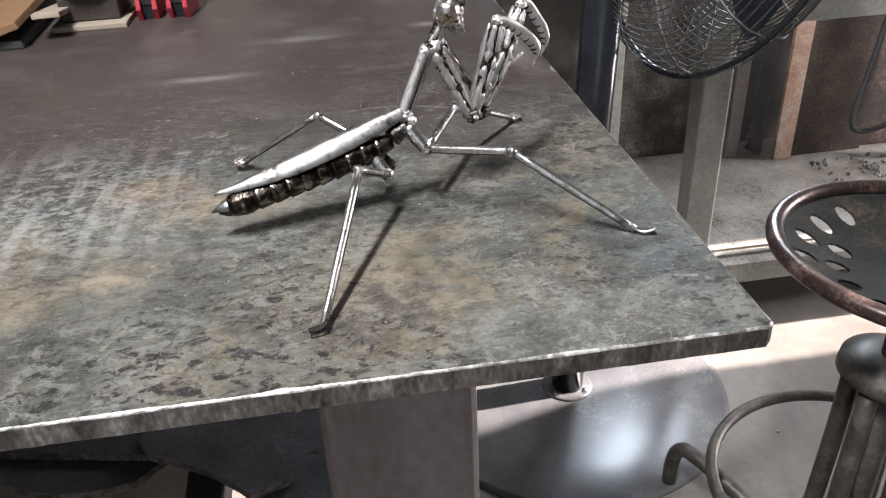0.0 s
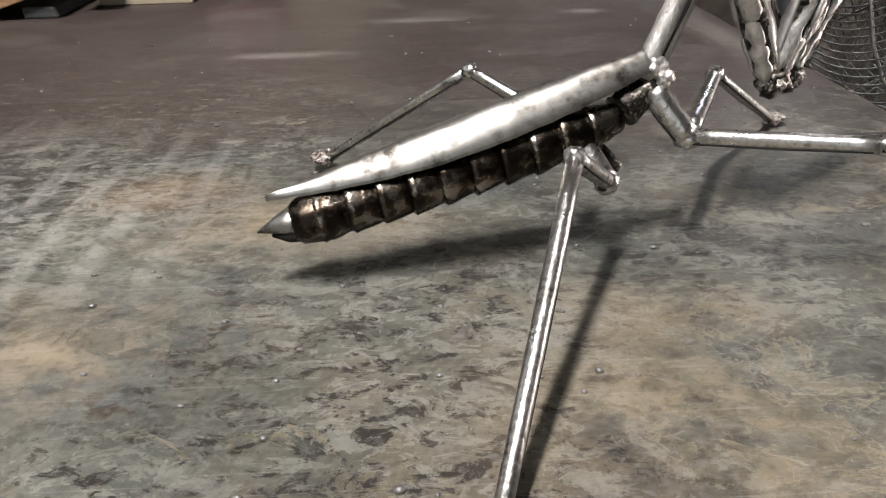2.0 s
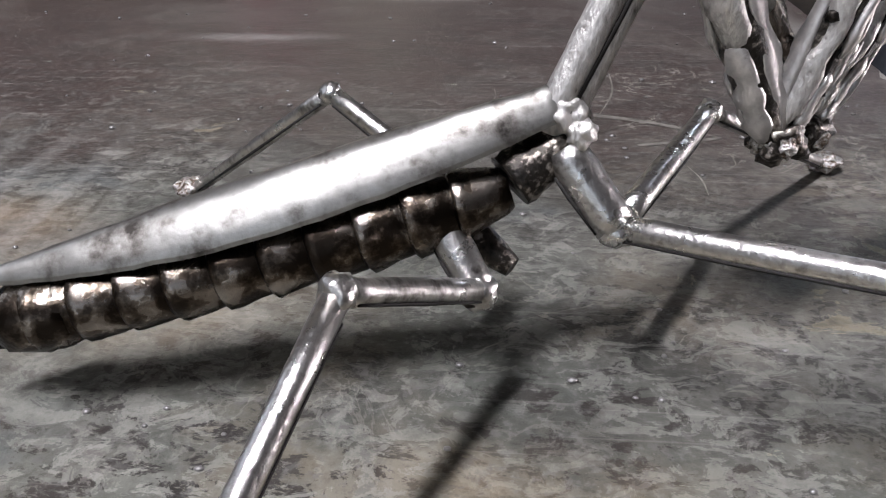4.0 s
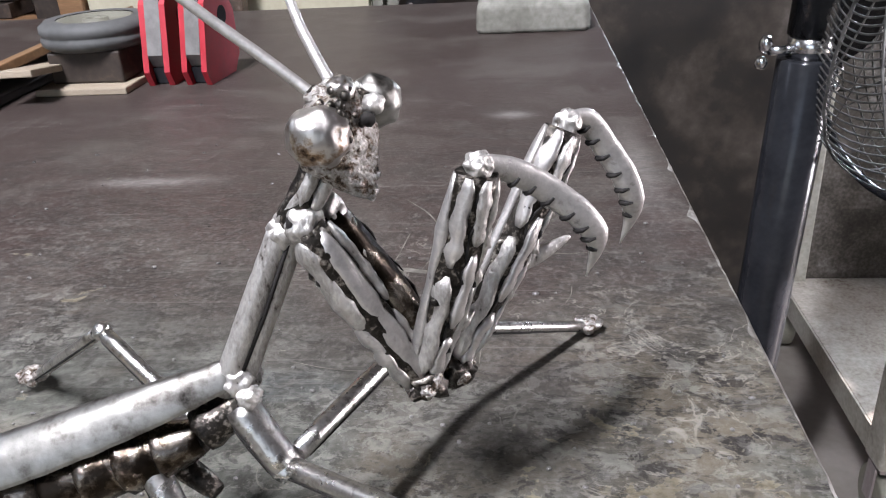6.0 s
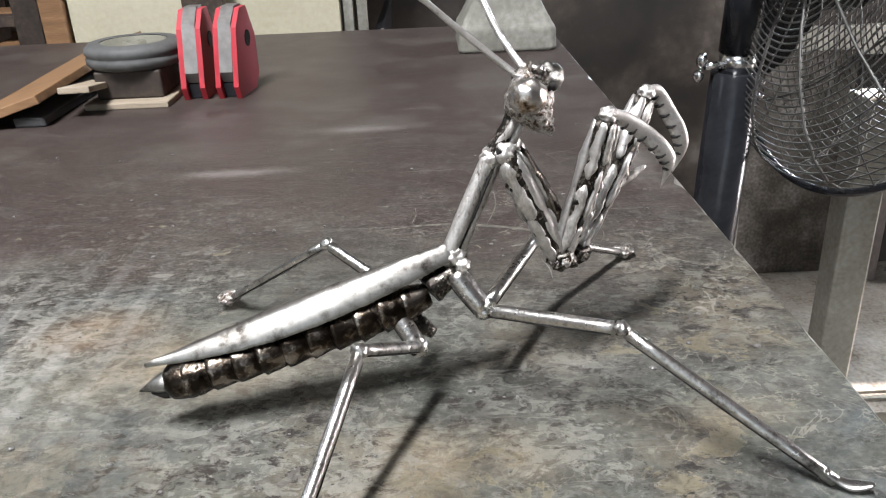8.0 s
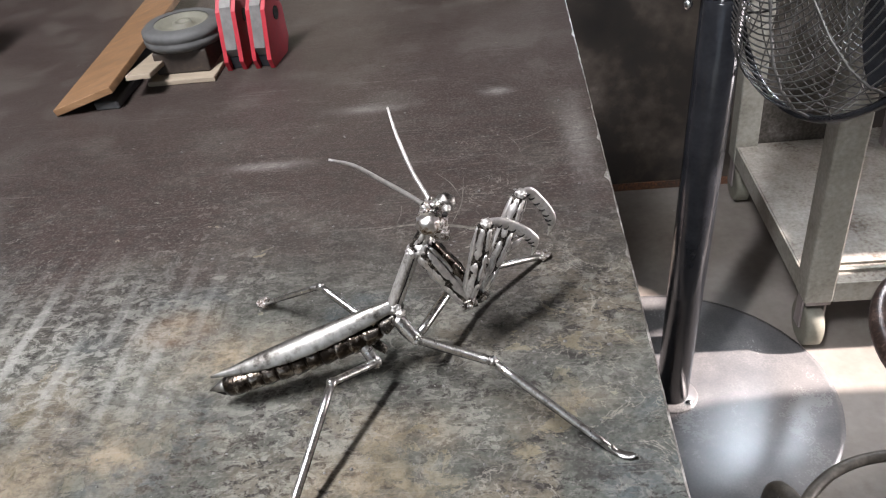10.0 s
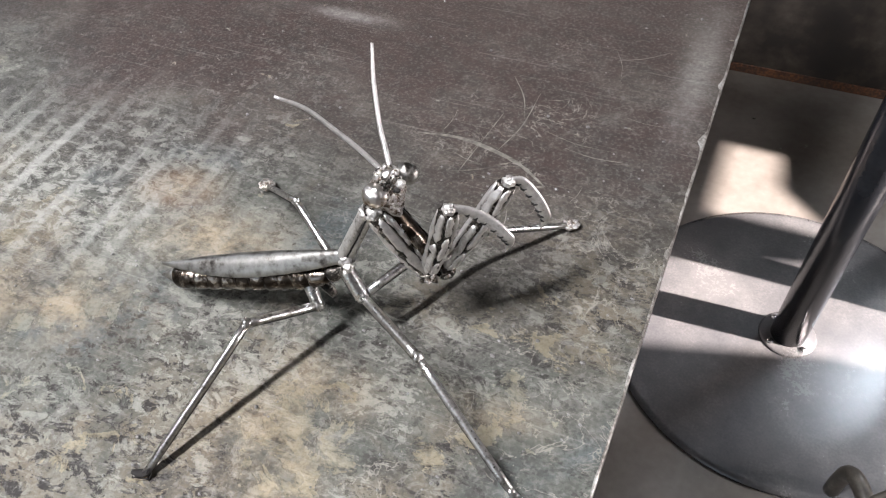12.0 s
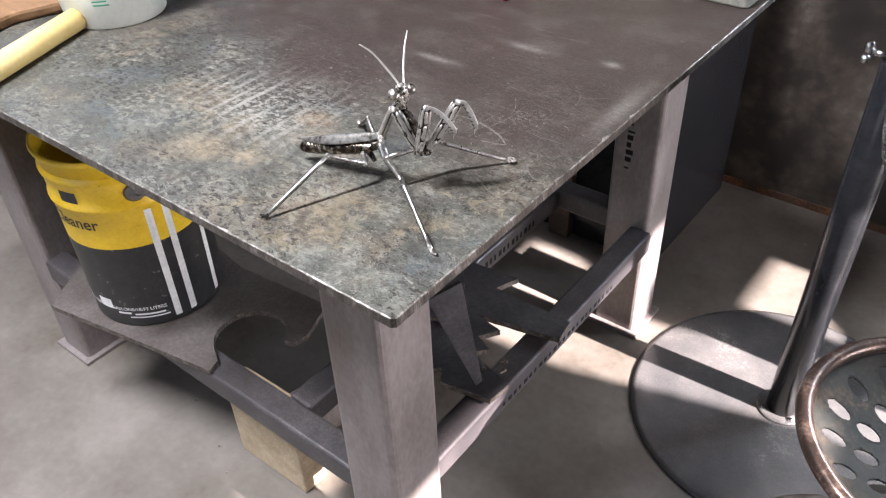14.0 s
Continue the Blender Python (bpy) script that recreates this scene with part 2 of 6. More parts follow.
BLOCK = surface("tan_concrete_block", [(0.3, (0.3, 0.23, 0.15)), (0.5, (0.42, 0.33, 0.22)), (0.7, (0.55, 0.45, 0.33))], scale=30, rough=(0.85, 0.95), bump=0.6, fine=220, bump_dist=0.003)


# ---- shaping ----
def box(bm, lo, hi, bevel=0.0, mat=0, m=None, seg=2):
    lo, hi = Vector(lo), Vector(hi)
    made = bmesh.ops.create_cube(bm, size=1.0)
    vs = made["verts"]
    bmesh.ops.scale(bm, vec=hi - lo, verts=vs)
    bmesh.ops.translate(bm, vec=(lo + hi) / 2, verts=vs)
    fs = {f for v in vs for f in v.link_faces}
    if bevel:
        es = {e for v in vs for e in v.link_edges}
        out = bmesh.ops.bevel(bm, geom=list(es), offset=bevel, segments=seg, profile=0.5, affect="EDGES")
        fs = set(out["faces"]) | {f for f in fs if f.is_valid}
        vs = list({v for f in fs for v in f.verts})
    for f in fs:
        f.material_index = mat
    if m is not None:
        bmesh.ops.transform(bm, matrix=m, verts=vs)
    return vs


def smooth_path(pts, n):
    """A Catmull-Rom line through the points, n steps a stretch."""
    p = [Vector(q) for q in pts]
    if len(p) == 2 or n <= 1:
        return p
    q = [2 * p[0] - p[1], *p, 2 * p[-1] - p[-2]]
    out = []
    for i in range(1, len(q) - 2):
        a, b, c, d = q[i - 1:i + 3]
        for k in range(n):
            t = k / n
            out.append(0.5 * ((2 * b) + (c - a) * t + (2 * a - 5 * b + 4 * c - d) * t * t + (3 * b - a - 3 * c + d) * t ** 3))
    return out + [p[-1]]


def tube(bm, pts, radii, seg=10, mat=0, flat=(1.0, 1.0), up=None, steps=1, closed=False, caps=True, rough=0.0):
    """A tube along the points; radii one for each point or one for all; flat squeezes it across."""
    n = len(pts)
    rad = [radii] * n if isinstance(radii, (int, float)) else list(radii)
    if steps > 1 and not closed:
        path = smooth_path(pts, steps)
        rr = [rad[min(int(i / steps), n - 1)] * (1 - (i % steps) / steps) + rad[min(int(i / steps) + 1, n - 1)] * (i % steps) / steps for i in range(len(path))]
    else:
        path, rr = [Vector(p) for p in pts], rad
    rings, side = [], None
    for i, p in enumerate(path):
        if closed:
            d = path[(i + 1) % len(path)] - path[i - 1]
        else:
            d = path[min(i + 1, len(path) - 1)] - path[max(i - 1, 0)]
        d = d.normalized()
        if side is None:
            ref = Vector(up) if up is not None else (Vector((0, 0, 1)) if abs(d.z) < 0.9 else Vector((1, 0, 0)))
            side = d.cross(ref).normalized()
        else:
            side = (side - d * side.dot(d)).normalized()
        nor = side.cross(d)
        ring = []
        for k in range(seg):
            a = 2 * math.pi * k / seg
            r = rr[i] * (1 + (rough * noise.noise(p * 400 + Vector((k * 1.7, i * 0.6, 0))) if rough else 0))
            ring.append(bm.verts.new(p + (side * math.cos(a) * flat[0] + nor * math.sin(a) * flat[1]) * r))
        rings.append(ring)
    pairs = list(zip(rings, rings[1:])) + ([(rings[-1], rings[0])] if closed else [])
    for a, b in pairs:
        for k in range(seg):
            f = bm.faces.new((a[k], a[(k + 1) % seg], b[(k + 1) % seg], b[k]))
            f.material_index, f.smooth = mat, True
    if caps and not closed:
        for ring, flip in ((rings[0], True), (rings[-1], False)):
            f = bm.faces.new(ring[::-1] if flip else ring)
            f.material_index = mat
    return rings


def ball(bm, c, r, mat=0, m=None, sub=2, rough=0.0, freq=300.0):
    r = (r, r, r) if isinstance(r, (int, float)) else r
    out = bmesh.ops.create_icosphere(bm, subdivisions=sub, radius=1.0)
    for v in out["verts"]:
        k = 1 + (rough * noise.noise(v.co * 2.2 + Vector(c) * freq) if rough else 0)
        q = Vector((v.co.x * r[0], v.co.y * r[1], v.co.z * r[2])) * k
        v.co = (m @ q if m is not None else q) + Vector(c)
    for f in {f for v in out["verts"] for f in v.link_faces}:
        f.material_index, f.smooth = mat, True


def lathe(bm, profile, seg=32, mat=0, centre=(0, 0, 0), mats=None):
    """Turns (radius, height) pairs about the z axis."""
    rings = []
    for r, z in profile:
        if r < 1e-6:
            rings.append([bm.verts.new((centre[0], centre[1], centre[2] + z))])
        else:
            rings.append([bm.verts.new((centre[0] + r * math.cos(2 * math.pi * k / seg), centre[1] + r * math.sin(2 * math.pi * k / seg), centre[2] + z)) for k in range(seg)])
    for i, (a, b) in enumerate(zip(rings, rings[1:])):
        for k in range(seg):
            j = (k + 1) % seg
            if len(a) == 1 and len(b) == 1:
                continue
            vs = (a[0], b[j], b[k]) if len(a) == 1 else ((a[k], a[j], b[0]) if len(b) == 1 else (a[k], a[j], b[j], b[k]))
            f = bm.faces.new(vs)
            f.material_index, f.smooth = (mats[i] if mats else mat), True


def slab(bm, outline, z0, z1, mat=0, m=None):
    """A plate from a plan outline, with thickness."""
    lo = [bm.verts.new((x, y, z0)) for x, y in outline]
    hi = [bm.verts.new((x, y, z1)) for x, y in outline]
    fs = [bm.faces.new(hi), bm.faces.new(lo[::-1])]
    for k in range(len(lo)):
        j = (k + 1) % len(lo)
        fs.append(bm.faces.new((lo[k], lo[j], hi[j], hi[k])))
    for f in fs:
        f.material_index = mat
    if m is not None:
        bmesh.ops.transform(bm, matrix=m, verts=lo + hi)
    return lo + hi


def mesh_object(name, bm, materials, bevel=0.0):
    bmesh.ops.recalc_face_normals(bm, faces=bm.faces)
    data = bpy.data.meshes.new(name)
    bm.to_mesh(data)
    bm.free()
    for mt in (materials if isinstance(materials, (list, tuple)) else [materials]):
        data.materials.append(mt)
    ob = new(name, data)
    if bevel:
        md = ob.modifiers.new("edge", "BEVEL")
        md.width, md.segments, md.limit_method = bevel, 2, "ANGLE"
    return ob


def thing(name, place, label, category, group="", kind="", turn=0.0):
    ob = new(name)
    ob.matrix_world = pose(*place, 0, 0, turn)
    ob.empty_display_size = 0.05
    return tagged(ob, label, category, group, kind)


def part(name, bm, material, parent, label="", bevel=0.0):
    ob = mesh_object(name, bm, material, bevel)
    ob.parent = parent
    if label:
        tagged(ob, label)
    return ob


def made(build, *args, **kw):
    bm = bmesh.new()
    build(bm, *args, **kw)
    return bm


def structure(name, bm, material, label, category="", bevel=0.0):
    return tagged(mesh_object(name, bm, material, bevel), label, category, "", "structure")


# ---- the room ----
X0, X1, Y0, Y1, ZC = -3.0, 3.0, -3.5, 1.70, 3.0
bm = bmesh.new()
box(bm, (X0 - 0.15, Y0 - 0.15, -0.12), (X1 + 3.0, Y1 + 0.15, 0.0))
structure("floor", bm, CONCRETE, "bare grey brown concrete workshop floor", "floor")
structure("baseboard", made(box, (-0.25, Y1 - 0.006, 0.0), (X1, Y1 - 0.001, 0.022), 0.001), surface("rust_stain_line", [(0.36, (0.02, 0.014, 0.011)), (0.50, (0.06, 0.028, 0.015)), (0.62, (0.17, 0.062, 0.024))], scale=9, rough=(0.8, 0.9), bump=0.2), "orange rusty strip along the foot of the back wall", "baseboard")
bm = bmesh.new()
# this opening is added to hold the fan base's sheen lamp
WX0, WX1, WZ0, WZ1 = SHEEN_OPENING
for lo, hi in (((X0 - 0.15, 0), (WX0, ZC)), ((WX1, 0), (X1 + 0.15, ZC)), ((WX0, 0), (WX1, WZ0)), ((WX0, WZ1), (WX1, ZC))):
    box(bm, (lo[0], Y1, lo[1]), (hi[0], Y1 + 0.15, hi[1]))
structure("wall_back", bm, WALL, "dark stained mottled workshop back wall with an added window opening", "wall")
bm = bmesh.new()
for lo, hi in (((WX0, WZ0), (WX1, WZ0 + 0.03)), ((WX0, WZ1 - 0.03), (WX1, WZ1)), ((WX0, WZ0 + 0.03), (WX0 + 0.03, WZ1 - 0.03)), ((WX1 - 0.03, WZ0 + 0.03), (WX1, WZ1 - 0.03))):
    box(bm, (lo[0] + 0.001, Y1 + 0.05, lo[1] + 0.001), (hi[0] - 0.001, Y1 + 0.10, hi[1] - 0.001), bevel=0.002)
structure("added_window_1", bm, RAIL, "plain steel frame of the added window in the back wall", "window")
# unseen left wall, its high opening made for the plate's sheen lamp
bm = bmesh.new()
for lo, hi in (((Y0, 0), (0.2, ZC)), ((0.2, 0), (1.6, 1.85)), ((0.2, 2.75), (1.6, ZC)), ((1.6, 0), (Y1, ZC))):
    box(bm, (X0 - 0.15, lo[0], lo[1]), (X0, hi[0], hi[1]))
structure("wall_left", bm, PLASTER, "dull plain unseen wall with a high opening assumed for a sheen lamp", "wall")
# unseen front wall, opened for the fill lamp
bm = bmesh.new()
box(bm, (X0 - 0.15, Y0 - 0.15, 0), (-2.7, Y0, ZC))
box(bm, (0.1, Y0 - 0.15, 0), (X1 + 0.15, Y0, ZC))
box(bm, (-2.7, Y0 - 0.15, 2.6), (0.1, Y0, ZC))
structure("wall_front", bm, PLASTER, "plain unseen wall with a wide doorway assumed for fill light", "wall")
# unseen sunny side: doorway, flap and high slots cut to shape the sun patches
UPRIGHT = Matrix(((0, 0, 1, 0), (1, 0, 0, 0), (0, 1, 0, 0), (0, 0, 0, 1)))
bm = bmesh.new()
for lo, hi in (((Y0, 0), (0.10, ZC)), ((0.10, 0), (0.40, 2.50)), ((0.10, 2.71), (0.40, ZC)), ((0.40, 2.68), (1.13, ZC)), ((1.13, 0), (1.20, ZC)), ((1.20, 0), (1.42, 2.0)), ((1.20, 2.28), (1.42, ZC)), ((1.42, 0), (Y1, ZC))):
    box(bm, (X1, lo[0], lo[1]), (X1 + 0.15, hi[0], hi[1]))
slab(bm, [(0.40, 0.0), (0.93, 0.0), (0.93, 1.83), (0.905, 2.0), (0.765, 2.37), (0.735, 2.68), (0.40, 2.68)], X1, X1 + 0.15, m=UPRIGHT)
slab(bm, [(1.42, 2.0), (1.42, 2.09), (1.32, 2.083), (1.235, 2.012), (1.20, 2.008), (1.20, 2.0)], X1, X1 + 0.15, m=UPRIGHT)
slab(bm, [(1.13, 2.10), (1.13, 2.47), (1.10, 2.44), (1.02, 2.40), (1.03, 2.347), (1.07, 2.26), (1.10, 2.172)], X1, X1 + 0.15, m=UPRIGHT)
structure("wall_right", bm, PLASTER, "unseen wall with a doorway and openings shaped to place the sun patches", "wall")
# unseen ceiling, with a slot cut for the overhead strip light
bm = bmesh.new()
_out = [(X0 - 0.15, Y0 - 0.15), (X1 + 0.15, Y0 - 0.15), (X1 + 0.15, Y1 + 0.15), (X0 - 0.15, Y1 + 0.15)]
_in = [tuple((pose(*SLOT, 0, 0, 0, SLOT_TURN) @ Vector((a * 0.65, b * 0.1, 0)))[:2]) for a, b in ((-1, -1), (1, -1), (1, 1), (-1, 1))]
for k in range(4):
    slab(bm, [_out[k], _out[(k + 1) % 4], _in[(k + 1) % 4], _in[k]], ZC, ZC + 0.12)
structure("ceiling", bm, PLASTER, "plain unseen ceiling with an assumed slot for the strip light", "ceiling")

# ---- work table ----
TOP, THICK = 0.86, 0.0127
TX0, TY1 = -1.40, 1.06


def table_material():
    """Scuffed plate: brown mill scale, flaked grey patches, tan stains, grinder streaks and scuffs."""
    m = bpy.data.materials.new("table_plate_steel")
    m.use_nodes = True
    nt = m.node_tree
    n, l = nt.nodes, nt.links
    bsdf = n["Principled BSDF"]
    bsdf.inputs["Specular IOR Level"].default_value = 0.22

    def put(sock, v):
        if isinstance(v, (int, float)):
            sock.default_value = v
        elif isinstance(v, tuple):
            sock.default_value = (*v, 1.0)
        else:
            l.new(v, sock)

    def math_(op, a, b=0.0, c=0.0):
        x = n.new("ShaderNodeMath")
        x.operation = op
        for k, v in enumerate((a, b, c)):
            put(x.inputs[k], v)
        return x.outputs[0]

    def ramp(v, a, b, lo=0.0, hi=1.0):
        x = n.new("ShaderNodeMapRange")
        x.interpolation_type = "SMOOTHSTEP"
        for k, w in enumerate((v, a, b, lo, hi)):
            put(x.inputs[k], w)
        return x.outputs[0]

    def tint(f, a, b):
        x = n.new("ShaderNodeMix")
        x.data_type = "RGBA"
        put(x.inputs[0], f)
        put(x.inputs[6], a)
        put(x.inputs[7], b)
        return x.outputs[2]

    co = n.new("ShaderNodeTexCoord").outputs["Object"]
    sep = n.new("ShaderNodeSeparateXYZ")
    l.new(co, sep.inputs[0])
    X, Y = sep.outputs[0], sep.outputs[1]

    def cloud(scale, detail=6, rough=0.6, warp=0.0, stretch=(1, 1, 1), turn=0.0):
        mp = n.new("ShaderNodeMapping")
        mp.inputs["Scale"].default_value = stretch
        mp.inputs["Rotation"].default_value = (0, 0, radians(turn))
        l.new(co, mp.inputs[0])
        x = n.new("ShaderNodeTexNoise")
        x.inputs["Scale"].default_value, x.inputs["Detail"].default_value, x.inputs["Roughness"].default_value, x.inputs["Distortion"].default_value = scale, detail, rough, warp
        l.new(mp.outputs[0], x.inputs["Vector"])
        return x.outputs[0]

    def spot(cx, cy, sx, sy):
        a = math_("MULTIPLY", math_("SUBTRACT", X, cx), 1.0 / sx)
        b = math_("MULTIPLY", math_("SUBTRACT", Y, cy), 1.0 / sy)
        return math_("EXPONENT", math_("MULTIPLY", math_("ADD", math_("MULTIPLY", a, a), math_("MULTIPLY", b, b)), -1.0))

    slow, mid, flake, grain, drag = cloud(5.0, 4), cloud(15, 8, 0.68), cloud(80, 9, 0.74, 0.6, (1, 1.6, 1), 30), cloud(420, 3), cloud(40, 8, 0.7, 0.4, (1, 2.2, 1), 35)
    hue = cloud(9, 5, 0.6, 0.3)
    # used zone near front edge, fading to brown plate with wall reflection tinted in
    zone = ramp(math_("ADD", Y, math_("MULTIPLY", math_("SUBTRACT", slow, 0.5), 0.55)), 0.15, 0.44, 1.0, 0.0)
    base = tint(zone, (0.046, 0.033, 0.029), (0.070, 0.073, 0.062))
    base = tint(math_("MULTIPLY", math_("MULTIPLY", spot(-0.05, 0.05, 0.11, 0.07), ramp(mid, 0.40, 0.60)), 0.35), base, (0.15, 0.162, 0.142))
    base = tint(math_("MULTIPLY", spot(-0.17, 0.03, 0.10, 0.03), math_("MULTIPLY", ramp(mid, 0.42, 0.58), 0.6)), base, (0.16, 0.168, 0.15))
    base = tint(math_("MULTIPLY", ramp(hue, 0.52, 0.64), math_("MULTIPLY", zone, 0.75)), base, (0.065, 0.078, 0.082))
    base = tint(math_("MULTIPLY", ramp(hue, 0.48, 0.34), math_("MULTIPLY", zone, 0.7)), base, (0.15, 0.122, 0.085))
    base = tint(math_("MULTIPLY", ramp(mid, 0.46, 0.66), math_("ADD", 0.18, math_("MULTIPLY", zone, 0.32))), base, (0.17, 0.165, 0.14))
    base = tint(math_("MULTIPLY", ramp(mid, 0.48, 0.32), math_("ADD", 0.2, math_("MULTIPLY", zone, 0.5))), base, (0.042, 0.040, 0.036))
    mask = ramp(cloud(10, 5, 0.6, 0.4), 0.40, 0.58)
    mask_b = ramp(cloud(7, 5, 0.6, 0.4, (1, 1, 1), 50), 0.42, 0.60)
    # dark pitted speckle
    band = math_("MULTIPLY", ramp(Y, 0.16, 0.28), ramp(Y, 0.46, 0.62, 1.0, 0.0))
    pits = math_("MULTIPLY", ramp(drag, 0.49, 0.56), math_("ADD", math_("MULTIPLY", band, 0.38), math_("MULTIPLY", zone, 0.28)))
    base = tint(math_("MINIMUM", pits, 0.85), base, (0.028, 0.025, 0.022))
    chips = math_("MULTIPLY", ramp(cloud(92, 10, 0.74, 0.5, (1, 1.6, 1), 30), 0.528, 0.542), math_("ADD", math_("MULTIPLY", band, 0.20), math_("MULTIPLY", zone, 0.70)))
    base = tint(math_("MULTIPLY", chips, math_("ADD", 0.55, mask)), base, (0.024, 0.021, 0.019))
    # pale flakes with crisp rims
    worn = math_("MULTIPLY", zone, ramp(math_("ADD", mid, math_("MULTIPLY", math_("SUBTRACT", slow, 0.5), 0.9)), 0.38, 0.56))
    pale = math_("MULTIPLY", math_("MULTIPLY", ramp(flake, 0.535, 0.555), math_("ADD", 0.22, mask_b)), math_("ADD", math_("MULTIPLY", worn, 0.42), math_("MULTIPLY", zone, 0.08)))
    base = tint(pale, base, (0.29, 0.285, 0.25))
    specks = math_("MULTIPLY", ramp(cloud(120, 6, 0.65, 0.8), 0.575, 0.60), ramp(Y, 0.50, 0.26))
    base = tint(math_("MULTIPLY", math_("MULTIPLY", specks, mask_b), 0.30), base, (0.27, 0.255, 0.225))
    dots = math_("MULTIPLY", ramp(cloud(210, 5, 0.7), 0.56, 0.64), math_("ADD", 0.12, math_("MULTIPLY", zone, 0.34)))
    base = tint(dots, base, (0.028, 0.025, 0.023))
    # cream patches with crisp ragged edges where the scale has come off
    env = None
    for cx, cy, a, b, w in ((-0.160, 0.100, 0.028, 0.034, 1.0), (-0.140, 0.062, 0.030, 0.024, 1.0), (-0.083, 0.106, 0.016, 0.012, 1.0), (-0.062, 0.124, 0.012, 0.018, 1.05), (-0.054, 0.156, 0.012, 0.020, 1.0), (-0.058, 0.190, 0.020, 0.010, 0.9), (-0.130, 0.078, 0.018, 0.020, 1.0), (-0.316, 0.122, 0.034, 0.016, 0.9), (-0.352, 0.100, 0.034, 0.022, 0.8),
                            (-0.330, 0.182, 0.034, 0.016, 0.8), (-0.252, 0.060, 0.06, 0.04, 0.62), (-0.17, 0.028, 0.05, 0.018, 0.7), (-0.45, 0.13, 0.10, 0.06, 0.6), (-0.04, 0.19, 0.05, 0.06, 0.5)):
        g = math_("MULTIPLY", spot(cx, cy, a, b), w)
        env = g if env is None else math_("MAXIMUM", env, g)
    ragged = math_("ADD", cloud(46, 10, 0.72, 0.5, (1, 1.3, 1), 25), math_("MULTIPLY", env, 0.23))
    cream = ramp(ragged, 0.655, 0.678)
    base = tint(math_("MULTIPLY", cream, ramp(flake, 0.40, 0.56, 0.36, 0.78)), base, tint(ramp(hue, 0.42, 0.58), (0.27, 0.235, 0.165), (0.24, 0.245, 0.205)))
    # worn outlines like crackle towards the corner edge
    line = math_("ABSOLUTE", math_("SUBTRACT", cloud(32, 5, 0.6, 0.9), 0.5))
    crack = math_("MULTIPLY", ramp(line, 0.011, 0.004), ramp(cloud(13, 4, 0.6), 0.50, 0.60))
    crack = math_("MULTIPLY", crack, math_("MULTIPLY", ramp(X, -0.30, -0.10), ramp(Y, 0.60, 0.36)))
    base = tint(math_("MULTIPLY", crack, 0.55), base, (0.26, 0.24, 0.205))
    # tan heat and rust stains
    stain = None
    for cx, cy, a, b, w in ((-0.275, 0.190, 0.045, 0.022, 0.9), (-0.329, 0.116, 0.050, 0.025, 0.8), (-0.172, 0.079, 0.034, 0.026, 0.75), (-0.153, 0.052, 0.025, 0.018, 0.7), (-0.322, 0.224, 0.026, 0.018, 0.8),
                            (-0.390, 0.100, 0.045, 0.030, 0.6), (-0.151, 0.120, 0.030, 0.02, 0.5), (-0.066, 0.138, 0.030, 0.010, 0.5), (-0.48, 0.2, 0.03, 0.02, 0.4)):
        g = math_("MULTIPLY", spot(cx, cy, a, b), w)
        stain = g if stain is None else math_("MAXIMUM", stain, g)
    stain = math_("MULTIPLY", stain, ramp(math_("ADD", mid, math_("MULTIPLY", flake, 0.6)), 0.60, 0.95))
    base = tint(stain, base, (0.26, 0.205, 0.135))
    ring = math_("MULTIPLY", math_("SUBTRACT", spot(-0.322, 0.222, 0.022, 0.014), spot(-0.322, 0.222, 0.014, 0.008)), 1.1)
    base = tint(ring, base, (0.14, 0.085, 0.05))
    # grinder streaks, pale scuffs
    wob = math_("ADD", X, math_("MULTIPLY", math_("SUBTRACT", mid, 0.5), 0.012))
    comb = ramp(math_("SINE", math_("MULTIPLY", wob, 2 * math.pi / 0.021)), 0.0, 0.9)
    field = math_("MULTIPLY", spot(-0.405, 0.212, 0.115, 0.068), ramp(cloud(12, 4, 0.5, 0.0, (3, 1, 1)), 0.32, 0.56))
    base = tint(math_("MULTIPLY", math_("MULTIPLY", comb, field), 0.48), base, (0.37, 0.365, 0.335))
    base = tint(math_("MULTIPLY", spot(-0.40, 0.20, 0.11, 0.07), math_("MULTIPLY", ramp(flake, 0.45, 0.6), 0.5)), base, (0.33, 0.325, 0.29))
    for cx, cy, a, b, w in ((-0.308, 0.449, 0.032, 0.007, 0.34), (-0.091, 0.568, 0.013, 0.008, 0.36), (-0.220, 0.551, 0.034, 0.008, 0.25), (-0.02, 0.46, 0.012, 0.07, 0.25)):
        base = tint(math_("MULTIPLY", math_("MULTIPLY", spot(cx, cy, a, b), w), ramp(flake, 0.35, 0.6, 0.5, 1.0)), base, (0.42, 0.40, 0.37))
    # fine straight scratches
    lines = None
    for turn, sc in ((62, 1.0), (74, 1.3), (20, 0.9)):
        c = cloud(9 * sc, 2, 0.4, 0.0, (1, 60, 1), turn)
        r = ramp(c, 0.70, 0.73)
        lines = r if lines is None else math_("MAXIMUM", lines, r)
    base = tint(math_("MULTIPLY", lines, 0.12), base, (0.36, 0.34, 0.31))
    base = tint(math_("MULTIPLY", ramp(grain, 0.50, 0.66), 0.16), base, (0.27, 0.26, 0.24))
    base = tint(math_("MULTIPLY", ramp(grain, 0.48, 0.34), 0.24), base, (0.02, 0.018, 0.016))
    l.new(base, bsdf.inputs["Base Color"])
    rough_ = math_("ADD", ramp(mid, 0.3, 0.7, 0.36, 0.46), math_("MULTIPLY", pale, 0.16))
